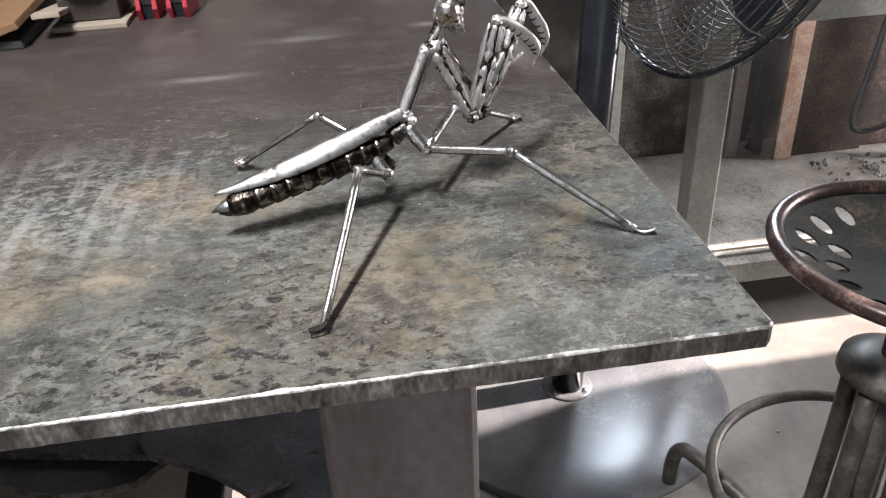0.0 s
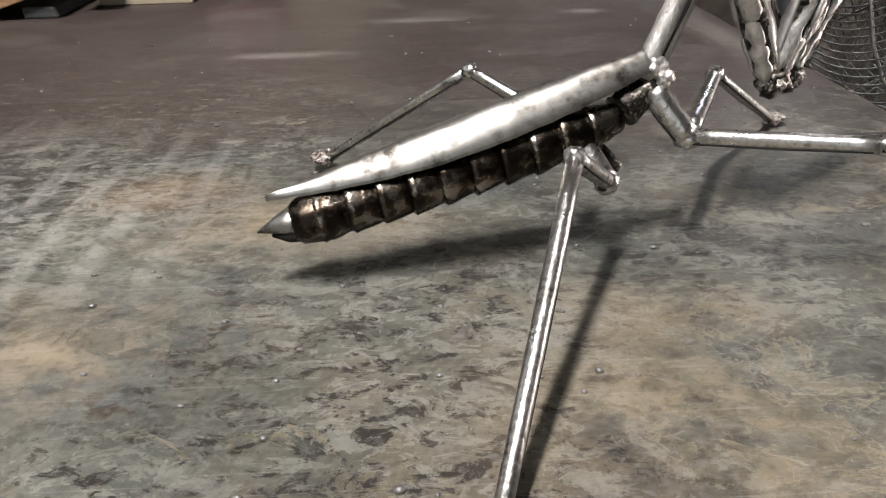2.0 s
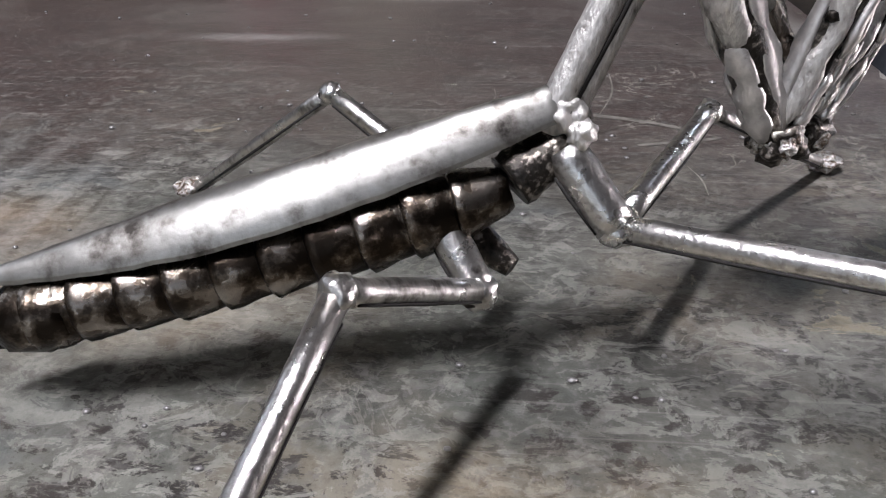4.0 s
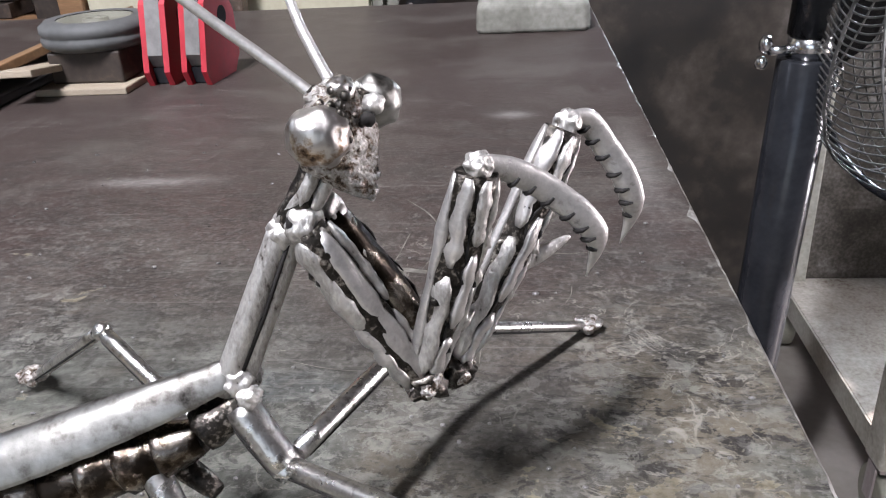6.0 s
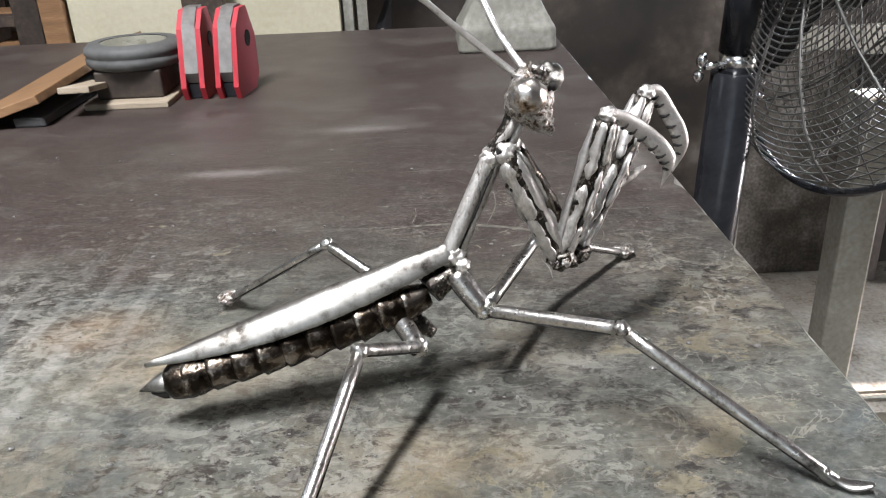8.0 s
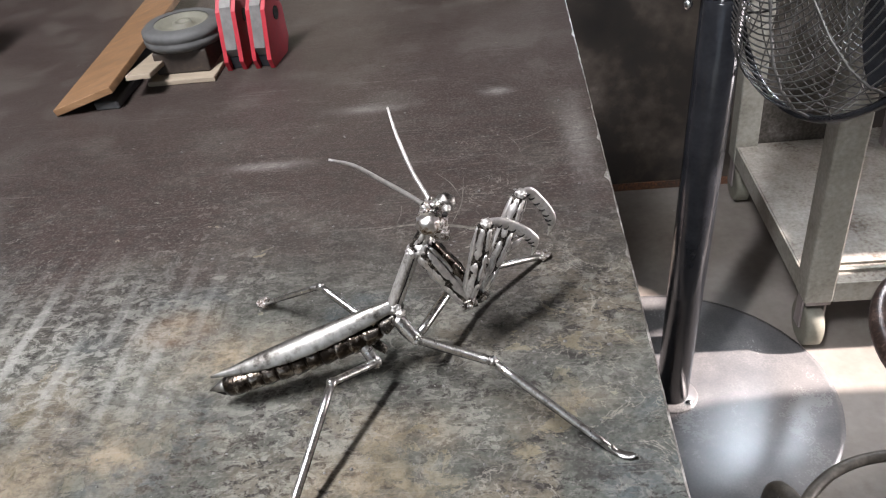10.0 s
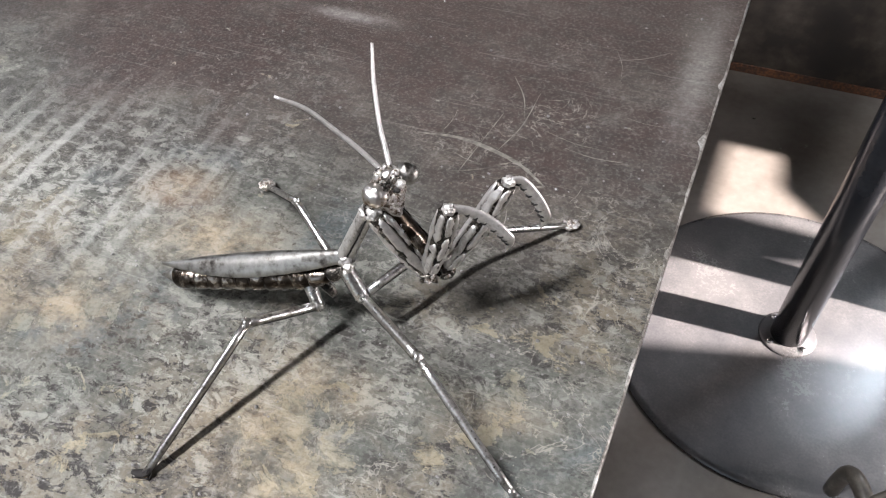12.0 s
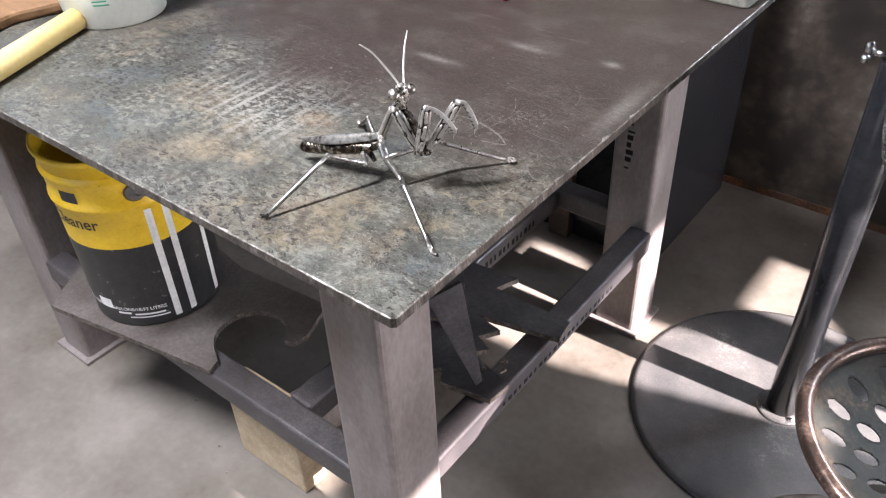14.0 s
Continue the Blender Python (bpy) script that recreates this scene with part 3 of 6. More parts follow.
    l.new(math_("ADD", rough_, math_("MULTIPLY", ramp(grain, 0.3, 0.7), 0.06)), bsdf.inputs["Roughness"])
    l.new(math_("MINIMUM", math_("ADD", 0.22, math_("MULTIPLY", math_("MAXIMUM", pale, math_("MULTIPLY", cream, 0.8)), 0.6)), 0.9), bsdf.inputs["Metallic"])
    hgt = math_("ADD", math_("ADD", math_("MULTIPLY", pale, 0.5), math_("MULTIPLY", cream, -0.6)), math_("ADD", math_("MULTIPLY", grain, 0.35), math_("MULTIPLY", flake, 0.6)))
    bp = n.new("ShaderNodeBump")
    bp.inputs["Strength"].default_value, bp.inputs["Distance"].default_value = 0.55, 0.0010
    l.new(hgt, bp.inputs["Height"])
    l.new(bp.outputs[0], bsdf.inputs["Normal"])
    return m


EDGE = surface("torn_bright_edge", [(0.38, (0.05, 0.043, 0.036)), (0.48, (0.16, 0.148, 0.13)), (0.58, (0.36, 0.35, 0.325)), (0.70, (0.54, 0.53, 0.50))], scale=60, rough=(0.4, 0.5), metal=0.5, bump=0.5, fine=500)
SIDE = surface("sawn_plate_side", [(0.34, (0.012, 0.011, 0.010)), (0.45, (0.055, 0.048, 0.042)), (0.54, (0.12, 0.105, 0.092)), (0.66, (0.30, 0.285, 0.265))], scale=55, rough=(0.4, 0.55), metal=0.5, bump=0.6, fine=420, stretch=(1, 1, 0.4))
TABLE = table_material()
table = thing("work_table", (0, 0, 0), "heavy welded steel work table with a thick scuffed plate top", "table")


def plate_top(bm):
    """The plate with a ragged bright rim between face and side."""
    path = []
    step = 0.006
    def run(a, b):
        n = max(2, int((Vector(b) - Vector(a)).length / step))
        return [Vector(a).lerp(Vector(b), k / n) for k in range(n)]
    cr = 0.004
    corners = [(TX0, 0), (-cr, 0), (0, cr), (0, TY1), (TX0, TY1)]
    for a, b in zip(corners, corners[1:] + corners[:1]):
        path += run(a, b)
    cx, cy = TX0 / 2, TY1 / 2
    face, rim, low, under = [], [], [], []
    for p in path:
        near = p.x > -0.75 and p.y < 0.9
        j = noise.noise(Vector((p.x * 160, p.y * 160, 1.0)))
        k = noise.noise(Vector((p.x * 25, p.y * 25, 4.0)))
        chip = max(0.0, noise.noise(Vector((p.x * 45, p.y * 45, 7.0))) - 0.05) if p.x > -0.42 else 0.0
        w = 0.0013 + 0.0007 * j + 0.0007 * k + 0.009 * chip * chip if near else 0.0010
        d = Vector((1 if p.x < TX0 + 1e-4 else (-1 if p.x > -1e-4 else 0), 1 if p.y < 1e-4 else (-1 if p.y > TY1 - 1e-4 else 0)))
        if d.length < 0.5:
            d = Vector((-0.7, 0.7))
        q = p + d * max(0.0006, w)
        out = p + d * (0.0004 * j)
        face.append(bm.verts.new((q.x, q.y, TOP)))
        rim.append(bm.verts.new((out.x, out.y, TOP - 0.0012 - max(0, 0.0008 * k))))
        low.append(bm.verts.new((out.x, out.y, TOP - THICK + 0.0008)))
        under.append(bm.verts.new((out.x + d.x * 0.0008, out.y + d.y * 0.0008, TOP - THICK)))
    bm.faces.new(face).material_index = 0
    bm.faces.new(under[::-1]).material_index = 2
    for a, b, mt in ((face, rim, 1), (rim, low, 2), (low, under, 2)):
        for k in range(len(a)):
            j = (k + 1) % len(a)
            f = bm.faces.new((a[k], a[j], b[j], b[k]))
            f.material_index = mt
            f.smooth = mt == 1


bm = bmesh.new()
plate_top(bm)
part("tabletop", bm, [TABLE, EDGE, SIDE], table, "scuffed mottled grey brown steel plate")


def square_tube(bm, lo, hi, r=0.012):
    box(bm, lo, hi, bevel=r, seg=3)


LEG = 0.1016
LEGS = [(-0.228, 0.100), (-0.262, 0.955), (-1.245, 0.13), (-1.245, 0.955)]
for k, (lx, ly) in enumerate(LEGS):
    bm = bmesh.new()
    square_tube(bm, (lx, ly, 0.0), (lx + LEG, ly + LEG, TOP - THICK - 0.001), 0.010)
    part("leg", bm, FRAME, table)
    bm = bmesh.new()
    box(bm, (lx - 0.013, ly - 0.013, 0.0), (lx + LEG + 0.013, ly + LEG + 0.013, 0.0095), bevel=0.001)
    part("foot_plate", bm, FRAME, table)
for k in range(19):
    bm = bmesh.new()
    z = 0.44 + 0.017 * k
    box(bm, (LEGS[1][0] + 0.030, LEGS[1][1] - 0.0006, z), (LEGS[1][0] + 0.030 + 0.010 + 0.003 * ((k * 7) % 3), LEGS[1][1] - 0.0001, z + (0.011 if k % 5 else 0.004)))
    part("print_bar", bm, SEAM, table, "dark mill print")
for k in range(16):
    bm = bmesh.new()
    y = 0.62 + 0.0165 * k
    box(bm, (-0.3939, y, 0.270), (-0.3934, y + 0.006 + 0.002 * ((k * 5) % 3), 0.284))
    part("print_bar", bm, SEAM, table, "dark mill print")
for k in range(24):
    bm = bmesh.new()
    y = 0.40 + 0.0165 * k
    box(bm, (-0.1499, y, 0.268), (-0.1494, y + 0.006 + 0.002 * ((k * 5) % 3), 0.277))
    part("print_bar", bm, SEAM, table, "dark mill print")
RZ0, RZ1 = 0.255, 0.306
for lo, hi in (((-1.145, 0.125), (-0.228, 0.176)), ((-1.145, 0.98), (-0.262, 1.03)), ((-0.20, 0.2016), (-0.15, 0.955)), ((-1.21, 0.2316), (-1.16, 0.955)), ((-0.445, 0.176), (-0.394, 0.98))):
    bm = bmesh.new()
    box(bm, (*lo, RZ0), (*hi, RZ1), bevel=0.006, seg=3)
    part("lower_rail", bm, RAIL, table)

# ---- mantis sculpture, welded from rods and scraps ----
J = dict(
    neck=(-0.1555, 0.166, 0.9175), throat=(-0.1385, 0.171, 0.9550), head=(-0.1245, 0.172, 0.9755), chin=(-0.1185, 0.1666, 0.9625),
    eye_near=(-0.1272, 0.1622, 0.9780), eye_far=(-0.1183, 0.1780, 0.9805),
    elbow_near=(-0.1131, 0.1775, 0.9090), elbow_far=(-0.1062, 0.1835, 0.9090), wrist_near=(-0.0970, 0.1752, 0.9662), wrist_far=(-0.0770, 0.2015, 0.9670),
    hip=(-0.1440, 0.1590, 0.8985), knee_front=(-0.0985, 0.1315, 0.9035), foot_front=(-0.0345, 0.0978, 0.8630),
    knee_far=(-0.1175, 0.2125, 0.9030), foot_far=(-0.0635, 0.2790, 0.8630),
    hip_rear=(-0.1690, 0.1515, 0.8880), knee_rear=(-0.1865, 0.1150, 0.9095), foot_rear=(-0.2130, 0.0400, 0.8630),
    hip_back=(-0.1720, 0.1790, 0.8930), knee_back=(-0.2062, 0.2002, 0.9102), foot_back=(-0.2620, 0.2420, 0.8650),
    tail=(-0.2710, 0.1440, 0.8790), rump=(-0.1640, 0.1620, 0.9060),
)
J = {k: Vector(v) for k, v in J.items()}


def mantis():
    bm = bmesh.new()
    P, R, D, M, K, S, B, F, C = range(9)          # polished, rod, dark, pale scrap, black, satin, banded, rough face, claw
    # abdomen: overlapping bands ending in a point
    a, b = J["rump"] + Vector((0, 0, 0.001)), J["tail"]
    axis = (b - a).normalized()
    n = 10
    w = lambda t: 0.0076 * (1 - 0.06 * t) * min(1, 0.62 + 2.5 * t)
    sag = lambda t: a.lerp(b, t) + Vector((0, 0, -0.0025 * (1 - t) - 0.0016 * math.sin(math.pi * t)))
    END = 0.84
    for i in range(n):
        t0, t1 = END * i / n, END * (i + 1.14) / n
        mid_ = [t0 + (t1 - t0) * k for k in (0.0, 0.12, 0.45, 0.78, 0.93, 1.0)]
        tube(bm, [sag(t) for t in mid_], [w(t) * k for t, k in zip(mid_, (0.82, 0.93, 0.99, 1.06, 1.09, 0.98))], seg=22, mat=B, rough=0.07)
    # rounded end piece, then a split beak: bright above, black below
    tip = b + axis * 0.0012
    up_ = Vector((0, 0, 1))
    tube(bm, [sag(t) for t in (0.78, 0.82, 0.87, 0.90, 0.915)], [0.0068, 0.0076, 0.0074, 0.0066, 0.0052], seg=22, mat=B, rough=0.12, steps=2)
    tube(bm, [sag(0.885) + up_ * 0.0012, sag(0.94) + up_ * 0.0010, tip + up_ * 0.0004], [0.0060, 0.0040, 0.0003], seg=10, mat=S, rough=0.06, flat=(1.0, 0.80))
    tube(bm, [sag(0.88) - up_ * 0.0026, sag(0.93) - up_ * 0.0026, b - axis * 0.003 - up_ * 0.0022], [0.0050, 0.0036, 0.0005], seg=10, mat=K, flat=(1.0, 0.75))
    # wing cover: a long arched shield with a ridge, from neck to tail
    lat = axis.cross(Vector((0, 0, 1))).normalized()
    top = lat.cross(axis).normalized()
    if top.z < 0:
        top = -top
    rows = []
    start = Vector((-0.1550, 0.1657, 0.9243))
    end = Vector((-0.2690, 0.1450, 0.8900))
    N = 30
    for i in range(N + 1):
        t = i / N
        c = start.lerp(end, t) + top * (0.0012 * math.sin(math.pi * min(1, t * 1.1)))
        w_ = 0.0036 + 0.0050 * math.sin(0.5 * math.pi * min(1, t / 0.50)) if t < 0.50 else 0.0086 * (1 - max(0, (t - 0.55) / 0.45) ** 1.6)
        w_ = max(w_, 0.0003)
        hgt = 0.0092 * (w_ / 0.0086) ** 0.9 * (1 - 0.42 * t) + 0.0006
        row = []
        for k in range(13):
            s_ = (k - 6) / 6
            wob = 0.0004 * noise.noise(Vector((t * 22, s_ * 3, 0)))
            row.append(c + lat * (w_ * s_ * (1 + 0.07 * noise.noise(Vector((t * 16, s_, 3))))) + top * (-hgt * abs(s_) ** 2.1 + wob))
        rows.append(row)
    for shift, flip in ((0.0, False), (-0.0009, True)):
        vs = [[bm.verts.new(p + top * shift) for p in row] for row in rows]
        for r0, r1 in zip(vs, vs[1:]):
            for k in range(12):
                f = bm.faces.new((r0[k], r0[k + 1], r1[k + 1], r1[k]))
                f.material_index, f.smooth = S, True
        if not flip:
            upper = vs
        else:
            for side in (0, -1):
                for i in range(N):
                    f = bm.faces.new((upper[i][side], upper[i + 1][side], vs[i + 1][side], vs[i][side]))
                    f.material_index = S
            for i in (0, N):
                for k in range(12):
                    f = bm.faces.new((upper[i][k], upper[i][k + 1], vs[i][k + 1], vs[i][k]))
                    f.material_index = S
    # chest underneath, then the neck of two rods side by side
    tube(bm, [J["rump"], J["rump"].lerp(J["neck"], 0.5) + Vector((0, 0, -0.003)), J["neck"] + Vector((0.002, 0, -0.005))], [0.0056, 0.0054, 0.0046], seg=14, mat=D, rough=0.25, steps=3)
    nv = (J["throat"] - J["neck"]).normalized()
    sd = nv.cross(Vector((0.47, -0.88, 0))).normalized()
    fr = sd.cross(nv).normalized()
    for s_, r in ((-0.0016, 0.0031), (0.0017, 0.0029)):
        o = sd * s_
        tube(bm, [J["neck"] + o - nv * 0.003, J["neck"].lerp(J["throat"], 0.35) + o, J["neck"].lerp(J["throat"], 0.7) + o, J["throat"] + o * 0.9 - nv * 0.001], [r * 1.04, r, r * 0.96, r * 0.95], seg=14, mat=M, rough=0.07, steps=5)
    for s_ in (-1, 1):
        tube(bm, [J["neck"] + fr * s_ * 0.0026, J["neck"].lerp(J["throat"], 0.5) + fr * s_ * 0.0024 + sd * 0.0006, J["throat"] + fr * s_ * 0.0025], 0.0006, seg=6, mat=K)
    for o, r in (((0.001, -0.0005, 0.001), 0.0048), ((0.004, -0.003, -0.002), 0.0034), ((0.0035, 0.002, 0.0), 0.0030)):
        ball(bm, J["neck"] + Vector(o), r * 0.90, mat=M, sub=4, rough=0.3)
    ball(bm, J["throat"] + Vector((-0.0006, 0, -0.0008)), (0.0042, 0.0042, 0.0042), mat=M, sub=4, rough=0.28)
    ball(bm, J["throat"] + Vector((0.0022, -0.0036, 0.0022)), (0.0019, 0.0019, 0.0024), mat=K, sub=2, rough=0.4)
    tube(bm, [J["throat"], J["throat"].lerp(J["head"], 0.45) + Vector((-0.0008, 0, 0.001)), J["head"] + Vector((-0.004, 0.001, 0.000))], [0.0040, 0.0028, 0.0034], seg=12, mat=D, rough=0.2, steps=4)
    for o in (-0.0016, 0.0018):
        tube(bm, [J["throat"] + sd * o * 1.3, J["throat"].lerp(J["head"], 0.5) + sd * o + fr * 0.0016, J["head"] + sd * o + Vector((-0.004, 0.001, -0.001))], [0.0020, 0.0016, 0.0018], seg=10, mat=M, rough=0.2, steps=4)
    # head: a rough wedge running down to a pointed chin, two round eyes
    hm = (J["eye_near"] + J["eye_far"]) / 2
    U = (J["eye_far"] - J["eye_near"]).normalized()
    crown = hm + Vector((-0.0020, 0.0008, 0.0066))
    V = (crown - J["chin"]).normalized()
    W = U.cross(V).normalized()
    if W.x < 0:
        W = -W
    out = bmesh.ops.create_icosphere(bm, subdivisions=5, radius=1.0)
    for v in out["verts"]:
        u_, w_, v_ = v.co
        s = (v_ + 1) / 2
        e = min(1.0, s / 0.50) ** 0.85
        c = J["chin"].lerp(crown, s) - W * 0.0046 * math.sin(math.pi * min(1, s * 0.9)) * (1.0 if s > 0.1 else s * 10)
        k = 1.0 / max(0.45, math.sqrt(max(0.0, 1 - v_ * v_)))
        q = c + U * u_ * k * (0.0006 + 0.0090 * e) * (1 if s < 0.72 else 1 - 0.5 * (s - 0.72) / 0.28) + W * w_ * k * (0.0008 + 0.0074 * e) * (1 if s < 0.75 else 1 - 0.4 * (s - 0.75) / 0.25)
        g = noise.noise(q * 420) * 0.00075 + noise.noise(q * 1100) * 0.00040
        v.co = q + (q - c).normalized() * g
    for f in {f for v in out["verts"] for f in v.link_faces}:
        f.material_index, f.smooth = F, True
    for e, er, mt in (("eye_near", (0.0066, 0.0062, 0.0061), P), ("eye_far", (0.0057, 0.0050, 0.0057), S)):
        ball(bm, J[e], er, mat=mt, sub=4, rough=0.12)
    ball(bm, hm + W * 0.0060 + U * 0.002 + V * 0.0010, 0.0023, mat=M, sub=3, rough=0.3)
    ball(bm, hm + W * 0.0056 - V * 0.0010 - U * 0.0004, 0.0016, mat=K, sub=2, rough=0.3)
    ball(bm, hm + W * 0.0015 + V * 0.0062 - U * 0.001, (0.0030, 0.0034, 0.0026), mat=P, sub=3, rough=0.35)
    ball(bm, hm + Vector((-0.0050, 0.0020, 0.0036)), (0.0036, 0.0044, 0.0030), mat=F, sub=3, rough=0.5)
    for k in range(34):
        q = Vector((random.uniform(-1, 1), random.uniform(-1, 1), random.uniform(-0.4, 1))).normalized()
        ball(bm, hm + Vector((-0.002, 0.0005, 0.001)) + Vector((q.x * 0.0066, q.y * 0.0072, q.z * 0.0066)), random.uniform(0.0007, 0.0015), mat=random.choice((D, D, D, M)), sub=1, rough=0.4)
    for k in range(12):
        ang = 2 * math.pi * k / 12
        ball(bm, J["eye_near"] + U * 0.0030 + (W * math.cos(ang) + V * math.sin(ang)) * 0.0052, 0.0011, mat=D, sub=1, rough=0.4)
    tube(bm, [(-0.1285, 0.1740, 0.9815), (-0.1310, 0.1745, 0.9835), (-0.1395, 0.1750, 0.9905), (-0.1490, 0.1745, 0.9985), (-0.1630, 0.1722, 1.0110), (-0.1745, 0.1668, 1.0190)], [0.0016, 0.0013, 0.00125, 0.0012, 0.0011, 0.0007], seg=8, mat=C, steps=4, rough=0.06)
    tube(bm, [(-0.1262, 0.1765, 0.9825), (-0.1278, 0.1785, 0.9850), (-0.1320, 0.1838, 0.9905), (-0.1361, 0.1890, 0.9972), (-0.1426, 0.2000, 1.0115), (-0.1470, 0.2105, 1.0245)], [0.0016, 0.0013, 0.00125, 0.0012, 0.0011, 0.0007], seg=8, mat=C, steps=4, rough=0.06)

    def strip(core, out, across, t0, t1, half, thick, mat):
        """A long pale scrap lying on the core, lumpy and tapered to its ends."""
        pts, rad = [], []
        m = 13
        seed = random.uniform(0, 50)
        for k in range(m):
            f = k / (m - 1)
            c, r = core(t0 + (t1 - t0) * f)
            sway = noise.noise(Vector((seed, f * 4.0, 0))) * half * 0.40
            pts.append(c + out(r) * 0.94 + across * sway)
            rad.append(half * (0.45 + 0.55 * min(1, 9 * f, 9 * (1 - f))) * (1 + 0.42 * noise.noise(Vector((seed + 9, f * 7, 0)))))
        tube(bm, pts, rad, seg=12, mat=mat, flat=(1.0, thick / half), up=tuple(out(1.0)), rough=0.26)

    def clad(core, sx, sy, squash, specs):
        for ang, t0, t1, half, mat in specs:
            ca, sa = math.cos(radians(ang)), math.sin(radians(ang))
            ax = (sx * -sa + sy * ca * squash).normalized()
            strip(core, lambda r, ca=ca, sa=sa: (sx * ca + sy * sa * squash) * r, ax, t0, t1, half, 0.0012, mat)

    def beads(core, sx, sy, squash, count):
        for k in range(count):
            t, ang = random.uniform(0.1, 0.9), random.uniform(0, 2 * math.pi)
            c, r = core(t)
            q = c + (sx * math.cos(ang) + sy * math.sin(ang) * squash) * r
            s = random.uniform(0.0006, 0.0013)
            ball(bm, q, (s, s, s * random.uniform(1.0, 2.0)), mat=random.choice((D, K, M)), sub=1, rough=0.4)

    def grooves(core, sx, sy, squash, lines, width):
        """Black wandering seams sunk in a limb, with short branches across it."""
        for a0, t0, t1 in lines:
            seed = random.uniform(0, 60)
            n_ = 22
            pts, rad = [], []
            for k in range(n_ + 1):
                t = t0 + (t1 - t0) * k / n_
                ang = radians(a0 + 44 * noise.noise(Vector((seed, t * 7, 0))) + 14 * noise.noise(Vector((seed, t * 22, 5))))
                c, r = core(t)
                pts.append(c + (sx * math.cos(ang) + sy * math.sin(ang) * squash) * r * 1.01)
                rad.append(width * (0.5 + 0.9 * abs(noise.noise(Vector((seed + 7, t * 14, 1)))) + 0.3))
            tube(bm, pts, rad, seg=6, mat=K, rough=0.3)
            for k in range(2, n_ - 1, 5):
                t = t0 + (t1 - t0) * k / n_
                a1 = a0 + random.choice((-1, 1)) * random.uniform(28, 48)
                run = []
                for q in range(4):
                    ang = radians(a0 + (a1 - a0) * q / 3 + 8 * noise.noise(Vector((seed, q * 1.7, t * 9))))
                    c, r = core(min(0.98, t + 0.035 * q))
                    run.append(c + (sx * math.cos(ang) + sy * math.sin(ang) * squash) * r * 0.97)
                tube(bm, run, [width * 0.9, width * 0.75, width * 0.6, width * 0.3], seg=6, mat=K)

    # grasping arms: upper arm, forearm blade, toothed claw
    for side, sh in (("near", Vector((-0.1340, 0.1690, 0.9560))), ("far", Vector((-0.1310, 0.1775, 0.9555)))):
        el, wr = J["elbow_" + side], J["wrist_" + side]
        d = (el - sh).normalized()
        sx = d.cross(Vector((0.5, -0.86, 0))).normalized()
        sy = sx.cross(d).normalized()

        def upper_core(t, sh=sh, el=el):
            return sh.lerp(el, t), 0.0041 + 0.0015 * math.sin(math.pi * min(1, t * 1.05 + 0.05))
        ball(bm, sh + Vector((-0.0005, 0, 0)), (0.0043, 0.0043, 0.0045), mat=M, sub=4, rough=0.25)
        tube(bm, [upper_core(k / 16)[0] for k in range(17)], [upper_core(k / 16)[1] for k in range(17)], seg=20, mat=D if side == "near" else B, rough=0.16, flat=(1.0, 0.85))
        grooves(upper_core, sx, sy, 0.85, ((85, 0.03, 0.97), (215, 0.04, 0.97)), 0.00045)
        clad(upper_core, sx, sy, 0.82, ((40, 0.02, 0.55, 0.0027, M), (38, 0.50, 0.95, 0.0025, C), (105, 0.03, 0.97, 0.0024, C), (172, 0.04, 0.50, 0.0026, M), (175, 0.56, 0.95, 0.0023, C), (236, 0.02, 0.98, 0.0024, C), (300, 0.05, 0.62, 0.0026, M), (298, 0.66, 0.94, 0.0022, C)) if side == "near" else ((60, 0.04, 0.96, 0.0013, C), (240, 0.04, 0.96, 0.0013, C)))
        beads(upper_core, sx, sy, 0.85, 7)
        ball(bm, el + Vector((0.001, 0, 0.0006)), (0.0054, 0.0048, 0.0046), mat=D, sub=3, rough=0.5)
        for k in range(7):
            q = Vector((random.uniform(-1, 1), random.uniform(-1, 0.4), random.uniform(-1, 0.5))).normalized()
            ball(bm, el + Vector((0.001, 0, 0.0006)) + q * 0.0036, (0.0018, 0.0018, 0.0024), mat=random.choice((F, F, D)), sub=3, rough=0.5)
        f = (wr - el).normalized()
        wide = f.cross(Vector((0.35, -0.94, 0.1))).normalized()
        if wide.x < 0:
            wide = -wide
        thin = wide.cross(f).normalized()

        def fore_core(t, el=el, wr=wr, wide=wide):
            c = el.lerp(wr, t) + wide * 0.0009 * math.sin(math.pi * t)
            return c, 0.0036 + 0.0016 * math.sin(math.pi * min(1.0, t * 0.8)) + 0.0004 * t
        tube(bm, [fore_core(k / 18 * 0.98)[0] for k in range(19)], [fore_core(k / 18 * 0.98)[1] for k in range(19)], seg=22, mat=D, rough=0.16, flat=(1.0, 0.60), up=tuple(thin))
        grooves(fore_core, wide, thin, 0.60, ((78, 0.02, 0.97), (258, 0.02, 0.97)), 0.00040)
        clad(fore_core, wide, thin, 0.58, ((0, 0.02, 0.52, 0.0019, C), (4, 0.58, 0.97, 0.0018, M), (62, 0.03, 0.27, 0.0022, C), (58, 0.32, 0.66, 0.0025, C), (62, 0.70, 0.97, 0.0021, M), (118, 0.05, 0.56, 0.0024, M), (120, 0.60, 0.97, 0.0021, C), (180, 0.02, 0.97, 0.0018, C),
                                              (240, 0.03, 0.30, 0.0023, C), (236, 0.35, 0.64, 0.0026, C), (242, 0.68, 0.97, 0.0021, C), (298, 0.04, 0.44, 0.0023, C), (302, 0.50, 0.95, 0.0022, M)))
        beads(fore_core, wide, thin, 0.60, 8)
